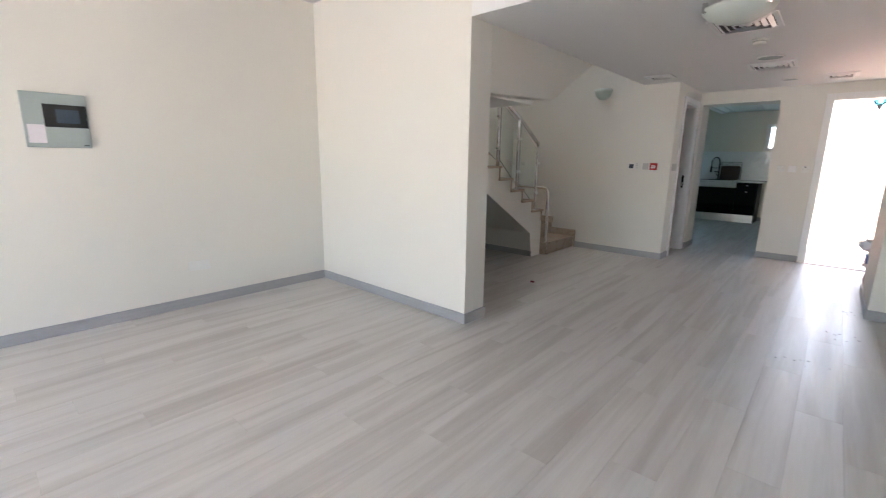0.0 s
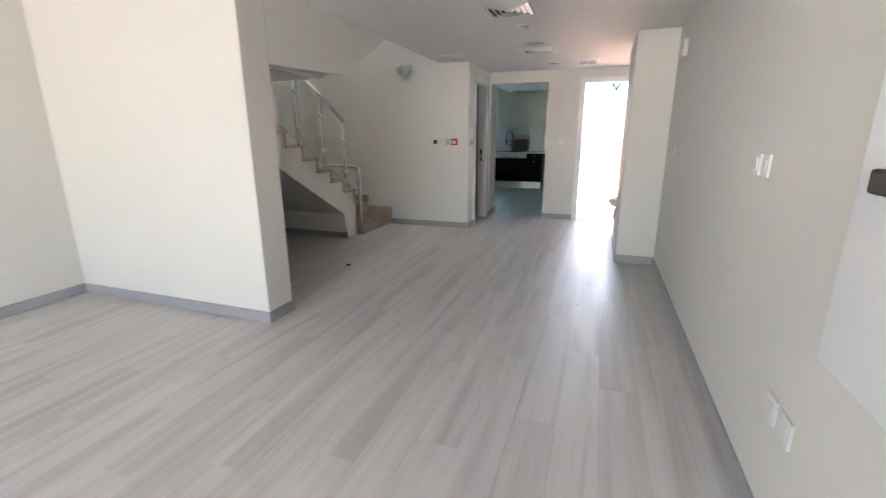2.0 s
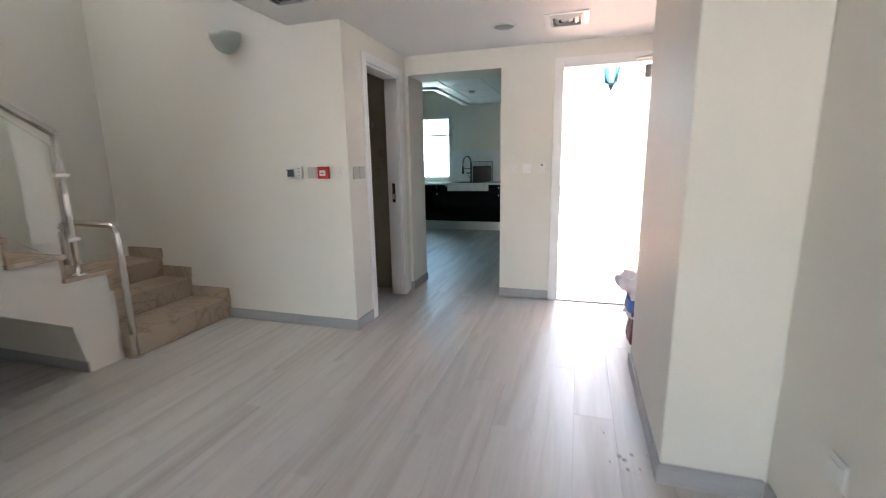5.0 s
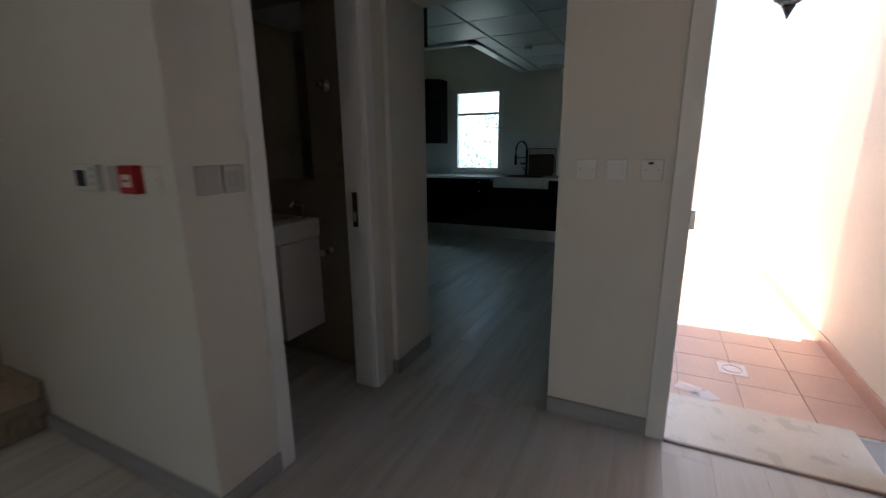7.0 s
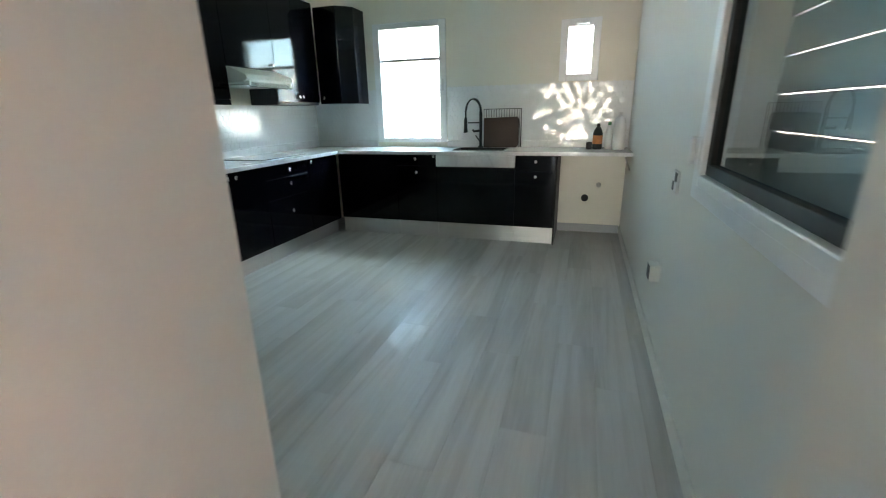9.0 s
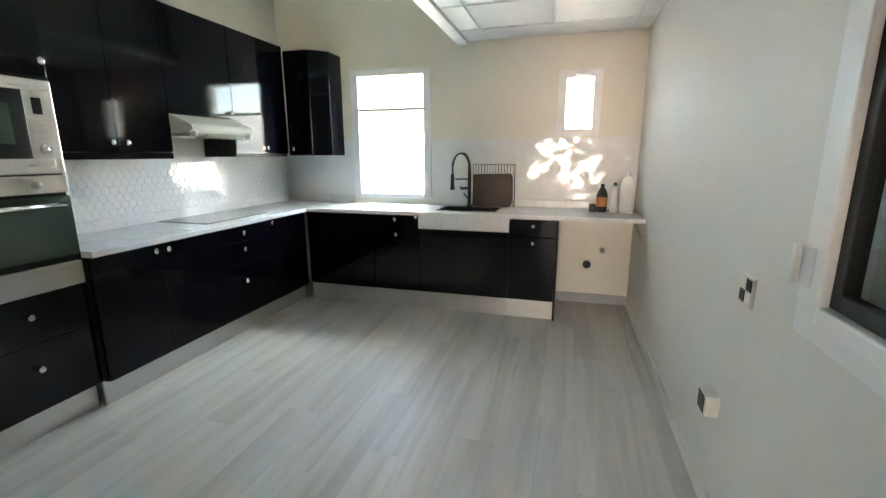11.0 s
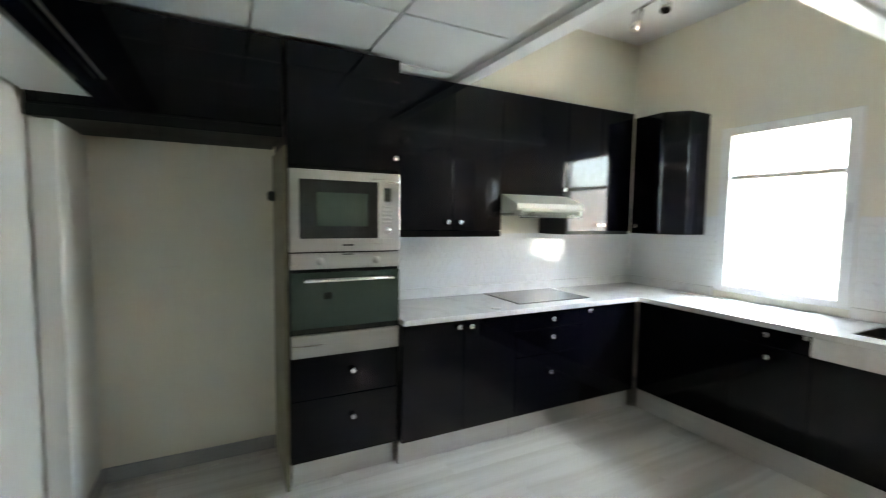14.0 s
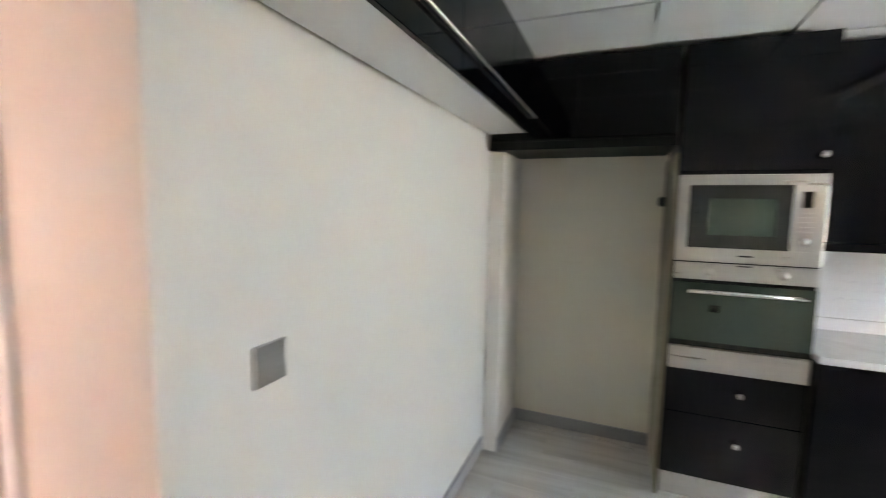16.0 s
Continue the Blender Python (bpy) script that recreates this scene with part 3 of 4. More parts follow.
part("casing", boxes((KRX - 0.006, KRX, WY1, WY1 + 0.06, WZ0 - 0.05, WZ1 + 0.06), (KRX - 0.006, KRX, WY0 - 0.06, WY1, WZ0 - 0.05, WZ0), bevel=0.002), M_WHITE, w3)


# ---------------------------------------------------------------- kitchen cabinets
def knob_x(x, y, z, parent):
    part("knob", lathe([(0.008, 0), (0.007, 0.012), (0.016, 0.02), (0.017, 0.027), (0.010, 0.031), (0.001, 0.032)], (x, y, z), "x", 14), M_CHROME, parent)


def knob_y(x, y, z, parent):
    part("knob", lathe([(0.008, 0), (0.007, -0.012), (0.016, -0.02), (0.017, -0.027), (0.010, -0.031), (0.001, -0.032)], (x, y, z), "y", 14), M_CHROME, parent)


def fronts_x(cab, x, rows):
    """Door or drawer fronts facing +x: kind, y0, y1, z0, z1, knob y, knob z."""
    for kind, y0, y1, z0, z1, ky, kz in rows:
        d = part(kind, boxes((x - 0.018, x, y0 + 0.002, y1 - 0.002, z0 + 0.002, z1 - 0.002), bevel=0.002), M_BLACK, cab)
        if ky:
            knob_x(x, ky, kz, d)


def fronts_y(cab, y, rows):
    for kind, x0, x1, z0, z1, kx, kz in rows:
        d = part(kind, boxes((x0 + 0.002, x1 - 0.002, y, y + 0.018, z0 + 0.002, z1 - 0.002), bevel=0.002), M_BLACK, cab)
        if kx:
            knob_y(kx, y, kz, d)


FX, FFY, CT = -3.505, 12.22, 0.90
BL = "black gloss base cabinet below the marble worktop"


def base_left(y0, y1, rows, label=BL):
    c = thing("base_cabinet", (-3.8, (y0 + y1) / 2, 0), label, "cabinet", "kitchen base cabinets")
    part("body", boxes((KLX + 0.005, FX - 0.02, y0 + 0.001, y1 - 0.001, 0.155, CT - 0.036)), M_CARC, c)
    part("plinth", boxes((FX - 0.075, FX - 0.06, y0 + 0.001, y1 - 0.001, 0.0, 0.153), bevel=0.002), M_PLINTH, c, "brushed aluminium plinth")
    fronts_x(c, FX, rows)


base_left(10.237, 11.05, [("door", 10.237, 10.65, 0.155, 0.862, 10.608, 0.823), ("door", 10.65, 11.05, 0.155, 0.862, 10.694, 0.82)], "black gloss two-door base cabinet")
base_left(11.05, 11.65, [("drawer", 11.05, 11.65, 0.74, 0.862, 11.355, 0.806), ("drawer", 11.05, 11.65, 0.56, 0.74, 11.353, 0.682), ("drawer", 11.05, 11.65, 0.155, 0.56, 11.343, 0.432)], "black gloss three-drawer base cabinet below the hob")
base_left(11.65, 12.22, [("door", 11.65, 12.20, 0.155, 0.862, 11.694, 0.833)])


def base_far(x0, x1, rows, label=BL, plinth=True, top=CT - 0.036):
    c = thing("base_cabinet", ((x0 + x1) / 2, 12.5, 0), label, "cabinet", "kitchen base cabinets")
    part("body", boxes((x0 + 0.001, x1 - 0.001, FFY + 0.02, KY1 - 0.005, 0.165, top)), M_CARC, c)
    part("plinth", boxes((x0 + 0.001, x1 - 0.001, FFY + 0.035, FFY + 0.05, 0.0, 0.163), bevel=0.002), M_PLINTH, c, "brushed aluminium plinth")
    fronts_y(c, FFY, rows)
    return c


base_far(-3.503, -2.806, [("door", -3.485, -2.806, 0.165, 0.862, 0, 0)])
c = base_far(-2.806, -2.37, [("drawer", -2.806, -2.37, 0.75, 0.862, -2.59, 0.822), ("door", -2.806, -2.37, 0.165, 0.75, -2.582, 0.688)], "black gloss base cabinet with drawer and door")
part("catch", boxes((-2.41, -2.388, FFY - 0.006, FFY - 0.0005, 0.835, 0.858), bevel=0.002), M_PLASTIC, c)
base_far(-2.37, -1.57, [("door", -2.37, -1.57, 0.165, 0.745, 0, 0)], "black gloss sink cabinet below a white apron sink", top=0.74)
c = base_far(-1.57, -1.19, [("drawer", -1.57, -1.19, 0.715, 0.862, -1.373, 0.808), ("door", -1.57, -1.19, 0.165, 0.715, -1.372, 0.667)], "narrow black gloss base cabinet with drawer")
part("side_panel", boxes((-1.19, -1.174, FFY + 0.002, KY1 - 0.005, 0.0, CT - 0.036), bevel=0.002), M_CARC, c)

# marble worktop with a cut-out for the sink
SX0, SX1, SY0, SY1 = -2.24, -1.70, 12.33, 12.66
worktop = thing("worktop", (-2.4, 12.5, CT - 0.034), "white veined marble worktop in an L shape", "worktop")
CB = CT - 0.034
bm = prism([(KLX + 0.002, 10.238), (-3.475, 10.238), (-3.475, 12.19), (SX0, 12.19), (SX0, KY1 - 0.002), (KLX + 0.002, KY1 - 0.002)], "z", CB, CT, bevel=0.003)
part("slab", bm, M_COUNTER, worktop)
part("slab", boxes((SX1, KRX - 0.002, 12.19, KY1 - 0.002, CB, CT), bevel=0.003), M_COUNTER, worktop)
part("slab", boxes((SX0, SX1, SY1, KY1 - 0.002, CB, CT)), M_COUNTER, worktop)
part("slab", boxes((SX0, SX1, 12.19, SY0, CB, CT)), M_COUNTER, worktop)
part("upstand", boxes((KLX + 0.002, KLX + 0.02, 10.238, KY1 - 0.02, CT, CT + 0.07), bevel=0.003), M_COUNTER, worktop)
part("upstand", boxes((KLX + 0.02, -3.285, KY1 - 0.02, KY1 - 0.002, CT, CT + 0.07), bevel=0.003), M_COUNTER, worktop)
part("upstand", boxes((-2.425, KRX - 0.002, KY1 - 0.02, KY1 - 0.002, CT, CT + 0.07), bevel=0.003), M_COUNTER, worktop)
part("bracket", tube([(KRX - 0.004, 12.35, CB - 0.14), (KRX - 0.05, 12.35, CB - 0.02)], 0.008), M_STEEL, worktop)

sink = thing("apron_sink", (-1.97, 12.4, 0.75), "white apron front sink with black bowl", "sink")
part("apron", boxes((-2.368, -1.572, FFY - 0.022, FFY + 0.016, 0.75, CB - 0.002), bevel=0.006), M_COUNTER, sink, "white apron panel")
part("bowl", boxes((SX0 + 0.001, SX0 + 0.012, SY0, SY1, 0.745, CT + 0.004), (SX1 - 0.012, SX1 - 0.001, SY0, SY1, 0.745, CT + 0.004), (SX0 + 0.012, SX1 - 0.012, SY0 + 0.001, SY0 + 0.012, 0.745, CT + 0.004), (SX0 + 0.012, SX1 - 0.012, SY1 - 0.012, SY1 - 0.001, 0.745, CT + 0.004), (SX0 + 0.012, SX1 - 0.012, SY0 + 0.012, SY1 - 0.012, 0.745, 0.757)), M_MATBLACK, sink, "black composite bowl")

tap = thing("kitchen_tap", (-2.02, 12.71, CT), "matt black spring neck kitchen tap", "tap")
part("column", tube([(-2.02, 12.71, CT), (-2.02, 12.71, 1.27)], 0.016), M_MATBLACK, tap)
part("foot", lathe([(0.028, 0), (0.028, 0.012), (0.02, 0.02)], (-2.02, 12.71, CT)), M_MATBLACK, tap)
arc = [(-2.02 - 0.075 * (1 - math.cos(a)), 12.71 - 0.06 * (1 - math.cos(a)) / 2, 1.27 + 0.13 * math.sin(a)) for a in [k * math.pi / 14 for k in range(15)]]
coil = []
for k in range(len(arc) - 1):
    for s in range(12):
        f = k + s / 12
        p = Vector(arc[k]).lerp(Vector(arc[k + 1]), s / 12)
        a = f * 2 * math.pi * 1.5
        coil.append(p + Vector((0.013 * math.cos(a), 0.013 * math.sin(a), 0.006 * math.cos(a))))
part("spring", tube(coil, 0.0035, 6), M_MATBLACK, tap)
part("hose", tube(arc + [(-2.17, 12.65, 1.18)], 0.008), M_MATBLACK, tap)
part("spray_head", lathe([(0.012, 0.10), (0.018, 0.08), (0.018, 0.0), (0.022, -0.03), (0.022, -0.05)], (-2.172, 12.65, 1.11)), M_MATBLACK, tap)
part("holder_arm", tube([(-2.02, 12.71, 1.16), (-2.15, 12.66, 1.16)], 0.007), M_MATBLACK, tap)
part("lever", tube([(-2.02, 12.71, 1.08), (-2.09, 12.68, 1.07), (-2.10, 12.68, 1.09)], 0.012), M_MATBLACK, tap)
part("lever", tube([(-2.03, 12.70, 0.97), (-2.07, 12.68, 1.03)], 0.007), M_MATBLACK, tap)

rack = thing("dish_rack", (-1.8, 12.74, CT), "dark wire dish rack standing behind the sink", "rack")
part("rim", tube([(-2.0, 12.78, CT), (-2.0, 12.78, 1.295), (-1.60, 12.78, 1.295), (-1.60, 12.78, CT)], 0.005, 8), M_MATBLACK, rack)
for i in range(14):
    x = -1.975 + i * 0.0275
    part("wire", tube([(x, 12.785, CT), (x, 12.785, 1.29)], 0.0025, 6), M_MATBLACK, rack)
bm = prism([(-1.985, CT + 0.002), (-1.985, 1.205), (-1.635, 1.215), (-1.615, 1.19), (-1.615, 0.93), (-1.64, CT + 0.002)], "y", 12.70, 12.745, bevel=0.008)
single("serving_tray", bm, M_BROWN, "dark brown plastic tray leaning on the rack", "tray")

# bottles on the worktop end
def bottle(name, x, y, prof_rows, material, label, cap=None, band=None):
    b = thing(name, (x, y, CT), label, "bottle", "cleaning bottles on the worktop")
    part("body", lathe(prof_rows, (x, y, CT), seg=20), material, b)
    top = prof_rows[-1][1]
    if cap:
        part("cap", lathe([(0.016, 0), (0.016, 0.025), (0.012, 0.03)], (x, y, CT + top), seg=16), cap, b)
    if band:
        r = max(p[0] for p in prof_rows) + 0.001
        part("print", lathe([(r, 0.05), (r, 0.13)], (x, y, CT), seg=20), band, b)


bottle("cleaner_bottle", -0.83, 12.58, [(0.042, 0), (0.045, 0.01), (0.045, 0.15), (0.03, 0.19), (0.016, 0.21)], M_MATBLACK, "black plastic cleaner bottle with orange label", M_MATBLACK, M_ORANGE)
bottle("spray_bottle", -0.73, 12.57, [(0.032, 0), (0.035, 0.01), (0.035, 0.14), (0.02, 0.20), (0.013, 0.225)], M_PLASTIC, "slim white spray bottle with green trigger", M_GREEN)
bottle("detergent_bottle", -0.64, 12.52, [(0.052, 0), (0.058, 0.012), (0.058, 0.22), (0.045, 0.28), (0.02, 0.31)], M_PLASTIC, "large white detergent bottle", M_PLASTIC)
single("small_jar", lathe([(0.026, 0), (0.028, 0.008), (0.028, 0.06), (0.022, 0.07)], (-0.905, 12.56, CT), seg=18), M_MATBLACK, "small dark jar on the worktop", "jar")

# tall oven unit
tall = thing("tall_oven_unit", (-3.8, 9.93, 0), "tall black unit with built-in oven and microwave", "cabinet")
TX, TY0, TY1 = -3.55, 9.622, 10.232
part("body", boxes((KLX + 0.005, TX - 0.02, TY0, TY1, 0.155, 2.372)), M_CARC, tall)
part("side_panel", boxes((KLX + 0.006, TX - 0.025, TY0 - 0.018, TY0 - 0.001, 0, 1.85), bevel=0.001), M_SHADE_CREAM, tall, "cream side panel of the fridge niche, darkened for shade")
part("plinth", boxes((TX - 0.08, TX - 0.065, TY0 + 0.02, TY1, 0, 0.153), bevel=0.002), M_PLINTH, tall, "brushed aluminium plinth")
fronts_x(tall, TX, [("drawer", TY0, TY1, 0.155, 0.50, 9.957, 0.373), ("drawer", TY0, TY1, 0.50, 0.742, 9.957, 0.637), ("door", TY0, TY1, 1.752, 2.372, 10.20, 1.822)])
oven = thing("built_in_oven", (TX, 9.93, 0.745), "built-in steel oven with green tinted glass", "oven")
part("lower_panel", boxes((TX - 0.02, TX + 0.008, TY0 + 0.008, TY1 - 0.002, 0.748, 0.868), bevel=0.004), M_STEEL, oven)
dr = part("oven_door", boxes((TX - 0.02, TX + 0.010, TY0 + 0.008, TY1 - 0.002, 0.874, 1.205), bevel=0.004), M_OVENGLASS, oven, "green tinted reflective oven glass")
part("dark_band", boxes((TX + 0.0102, TX + 0.0115, TY0 + 0.012, TY1 - 0.006, 0.878, 0.905)), M_DARKGLASS, dr)
part("handle", tube([(TX + 0.045, TY0 + 0.07, 1.165), (TX + 0.045, TY1 - 0.05, 1.165)], 0.011), M_CHROME, dr)
for y in (TY0 + 0.09, TY1 - 0.07):
    part("handle_post", tube([(TX + 0.008, y, 1.165), (TX + 0.045, y, 1.165)], 0.007), M_CHROME, dr)
part("sticker", boxes((TX + 0.0102, TX + 0.012, 9.80, 9.84, 1.06, 1.095)), M_DARKGLASS, dr)
part("control_panel", boxes((TX - 0.02, TX + 0.008, TY0 + 0.008, TY1 - 0.002, 1.222, 1.306), bevel=0.003), M_STEEL, oven)
for y in (9.78, 10.09):
    part("control_knob", lathe([(0.021, 0), (0.021, 0.006), (0.016, 0.009), (0.014, 0.028), (0.001, 0.029)], (TX + 0.008, y, 1.264), "x", 18), M_STEEL, oven)
mw = thing("built_in_microwave", (TX, 9.93, 1.31), "built-in steel microwave with dark glass door", "microwave")
part("front_frame", boxes((TX - 0.02, TX + 0.010, TY0 + 0.004, TY1 - 0.001, 1.314, 1.747), bevel=0.005), M_STEEL, mw)
d = part("door_glass", boxes((TX + 0.0102, TX + 0.016, 9.675, 10.10, 1.385, 1.695), bevel=0.002), M_DARKGLASS, mw, "black glass door")
part("window_mesh", boxes((TX + 0.0162, TX + 0.0168, 9.76, 10.04, 1.45, 1.63)), M_OVENGLASS, d, "greenish see-through window")
part("display", boxes((TX + 0.0102, TX + 0.013, 10.135, 10.175, 1.59, 1.665), bevel=0.002), M_DARKGLASS, mw)
for k in range(5):
    part("button", boxes((TX + 0.0102, TX + 0.014, 10.125, 10.185, 1.555 - k * 0.022, 1.567 - k * 0.022), bevel=0.002), M_STEEL, mw)
part("dial", lathe([(0.021, 0), (0.02, 0.02), (0.001, 0.021)], (TX + 0.010, 10.155, 1.43), "x", 18), M_CHROME, mw)
part("open_button", boxes((TX + 0.0102, TX + 0.014, 10.115, 10.19, 1.345, 1.385), bevel=0.003), M_STEEL, mw)
part("badge", boxes((TX + 0.0102, TX + 0.0112, 9.90, 9.96, 1.345, 1.353)), M_MATBLACK, mw)
part("badge", boxes((TX + 0.0082, TX + 0.0092, 9.90, 9.96, 1.296, 1.302)), M_MATBLACK, oven)

for ob in (oven, mw):
    ob.location.z -= 0.012

bridge = thing("bridging_cabinet", (-3.8, 9.1, 1.86), "black cabinet bridging the empty fridge niche", "cabinet")
part("body", boxes((KLX + 0.005, TX - 0.02, KY0 + 0.016, TY0 - 0.019, 1.895, 2.37)), M_CARC, bridge)
part("light_rail", boxes((TX - 0.03, TX - 0.005, KY0 + 0.016, TY0 - 0.019, 1.885, 1.93), bevel=0.002), M_CARC, bridge)
fronts_x(bridge, TX, [("door", KY0 + 0.018, 9.11, 1.94, 2.37, 0, 0), ("door", 9.11, TY0 - 0.019, 1.94, 2.37, 0, 0)])

struct("wall_niche_side", boxes((KLX, TX - 0.06, KY0 + 0.0145, 8.70, 0, 1.884)), M_WALL, "cream side of the empty fridge niche", "wall")

over = thing("overhead_cabinet", (-2.7, 8.75, 1.98), "black overhead cabinets with pale underside", "cabinet")
part("body", boxes((TX + 0.002, -1.68, KY0 + 0.016, 8.85, 1.992, 2.39)), M_CARC, over)
part("underside", boxes((TX + 0.002, -1.68, KY0 + 0.016, 8.85, 1.98, 1.991), bevel=0.001), M_WHITE, over, "pale melamine underside")
part("end_panel", boxes((-1.678, -1.66, KY0 + 0.016, 8.875, 1.955, 2.39), bevel=0.002), M_BLACK, over)
for a, b in ((TX + 0.003, -3.06), (-3.06, -2.37), (-2.37, -1.68)):
    part("door", boxes((a + 0.002, b - 0.002, 8.852, 8.87, 1.965, 2.39), bevel=0.002), M_BLACK, over)
part("rail", tube([(TX + 0.01, 8.885, 2.06), (-1.68, 8.885, 2.06)], 0.006), M_STEEL, over)


def wall_cab(y0, y1, z0, z1, rows, label):
    c = thing("wall_cabinet", (-3.95, (y0 + y1) / 2, z0), label, "cabinet", "kitchen wall cabinets")
    part("body", boxes((KLX + 0.005, -3.79, y0 + 0.001, y1 - 0.001, z0, z1)), M_CARC, c)
    fronts_x(c, -3.77, rows)
    return c


c = wall_cab(10.237, 11.09, 1.375, 2.38, [("door", 10.237, 10.70, 1.41, 2.38, 10.656, 1.466), ("door", 10.70, 11.09, 1.41, 2.38, 10.75, 1.466)], "black gloss two-door wall cabinet")
part("light_rail", boxes((-3.80, -3.775, 10.237, 11.09, 1.365, 1.405), bevel=0.002), M_BLACK, c)
wall_cab(11.09, 11.70, 1.67, 2.38, [("door", 11.09, 11.70, 1.672, 2.38, 11.66, 1.72)], "black gloss cabinet above the extractor hood")
c = wall_cab(11.70, 12.41, 1.375, 2.38, [("door", 11.70, 12.05, 1.40, 2.38, 12.02, 1.455), ("door", 12.05, 12.41, 1.40, 2.38, 12.08, 1.455)], "black gloss two-door wall cabinet near the window")
corner = thing("corner_wall_cabinet", (-3.6, 12.6, 1.385), "black gloss wall cabinet with a chamfered end", "cabinet", "kitchen wall cabinets")
part("body", prism([(-3.768, 12.43), (-3.51, 12.43), (-3.37, 12.56), (-3.37, KY1 - 0.02), (-3.768, KY1 - 0.02)], "z", 1.385, 2.345, bevel=0.003), M_BLACK, corner)
dd = part("door", boxes((-3.76, -3.505, 12.411, 12.428, 1.39, 2.34), bevel=0.002), M_BLACK, corner)
knob_y(-3.70, 12.411, 1.45, dd)
part("cornice", boxes((KLX + 0.004, -3.80, 11.3, 12.41, 2.382, 2.392)), M_PLASTIC, c)

hood = thing("extractor_hood", (-3.85, 11.39, 1.53), "cream visor extractor hood below a cabinet", "extractor hood")
part("body", prism([(KLX + 0.01, 1.668), (-3.77, 1.668), (-3.60, 1.60), (-3.585, 1.565), (-3.62, 1.545), (KLX + 0.01, 1.525)], "y", 11.095, 11.695, bevel=0.004), M_HOODW, hood)
part("visor", prism([(-3.63, 1.544), (-3.575, 1.50), (-3.572, 1.504), (-3.62, 1.55)], "y", 11.11, 11.68), M_RAILGLASS, hood, "clear plastic visor")
for y in (11.12, 11.66):
    part("visor_arm", boxes((-3.64, -3.58, y - 0.012, y + 0.012, 1.515, 1.552), bevel=0.006), M_HOODW, hood)
part("grille", boxes((KLX + 0.06, -3.70, 11.14, 11.65, 1.519, 1.5235)), M_STEEL, hood)

hob = thing("ceramic_hob", (-3.86, 11.46, CT), "dark ceramic glass hob set in the worktop", "hob")
part("glass", boxes((-4.06, -3.60, 11.14, 11.80, CT, CT + 0.006), bevel=0.002), M_HOB, hob)
single("worktop_outlet", lathe([(0.035, 0), (0.035, 0.004), (0.02, 0.006), (0.001, 0.0061)], (-3.56, 10.92, CT), seg=20), M_STEEL, "small round metal fitting on the worktop", "fitting")
single("worktop_cable", tube([(-3.46, 12.62, CT + 0.004), (-3.38, 12.70, CT + 0.006), (-3.25, 12.74, CT + 0.006), (-3.1, 12.72, CT + 0.004)], 0.004, 6), M_CABLE, "thin pale cable lying on the worktop", "cable")


# ---------------------------------------------------------------- switches and fittings
def plate(name, axis, at, face, sign, u, z, w, h, material, label, rockers=0, depth=0.010):
    """A wall plate on a wall: axis and face give the wall, sign the way it looks."""
    def r(u0, u1, d0, d1, z0, z1):
        a, b = sorted((face + sign * d0, face + sign * d1))
        return (a, b, u0, u1, z0, z1) if axis == "x" else (u0, u1, a, b, z0, z1)
    p = thing(name, (face, u, z) if axis == "x" else (u, face, z), label, at)
    part("plate", boxes(r(u - w / 2, u + w / 2, 0, depth, z - h / 2, z + h / 2), bevel=0.003), material, p)
    for k in range(rockers):
        c0 = u - w * 0.32 + k * (w * 0.64) / max(rockers, 1)
        part("rocker", boxes(r(c0 + 0.002, c0 + w * 0.64 / rockers - 0.002, depth + 0.0002, depth + 0.004, z - h * 0.28, z + h * 0.28), bevel=0.0015), material, p)
    if label.startswith("cream"):
        for d in (-0.3, 0.3):
            part("screw", boxes(r(u + d * w - 0.004, u + d * w + 0.004, depth + 0.0002, depth + 0.0012, z - 0.004, z + 0.004)), M_STEEL, p)
    return p, r


plate("light_switch", "x", "switch", RX, -1, 3.08, 1.205, 0.075, 0.085, M_PLASTIC, "white light switch on the cream wall", 1)
plate("light_switch", "x", "switch", RX, -1, 3.18, 1.205, 0.075, 0.085, M_PLASTIC, "white light switch on the cream wall", 1)
plate("wall_socket", "x", "socket", RX, -1, 2.50, 0.44, 0.09, 0.09, M_PLASTIC, "white wall socket above the skirting", 1)
plate("wall_socket", "x", "socket", RX, -1, 2.62, 0.44, 0.09, 0.09, M_PLASTIC, "white wall socket above the skirting", 1)
plate("light_switch", "x", "switch", RX, -1, 5.39, 1.18, 0.08, 0.085, M_PLASTIC, "white light switch beside the column", 1)
plate("wall_socket", "x", "socket", RX, -1, 5.49, 0.42, 0.08, 0.085, M_PLASTIC, "white wall socket beside the column", 1)
plate("wall_socket", "x", "socket", LX, 1, 2.15, 0.355, 0.17, 0.085, M_PLASTIC, "painted double blank plate on wall", 0, 0.008)
for y in (7.135, 7.232):
    plate("light_switch", "x", "switch", -1.57, 1, y, 1.222, 0.086, 0.095, M_GREYPL, "greyish double switch beside bathroom door", 2)
plate("blank_plate", "y", "plate", FY, -1, -0.53, 1.222, 0.086, 0.088, M_PLASTIC, "cream painted blank plate", 0)
plate("doorbell_switch", "y", "switch", FY, -1, -0.405, 1.222, 0.082, 0.086, M_WHITE, "bright white switch beside entrance door", 1)
p, r = plate("fused_spur", "y", "switch", FY, -1, -0.27, 1.222, 0.086, 0.088, M_PLASTIC, "cream fused switch plate beside entrance door", 0)
part("fuse", boxes(r(-0.285, -0.265, 0.0101, 0.013, 1.245, 1.255)), M_MATBLACK, p)
p, r = plate("thermostat", "y", "thermostat", 7.03, -1, -2.03, 1.23, 0.15, 0.09, M_PLASTIC, "white wall thermostat with dark display", 0, 0.022)
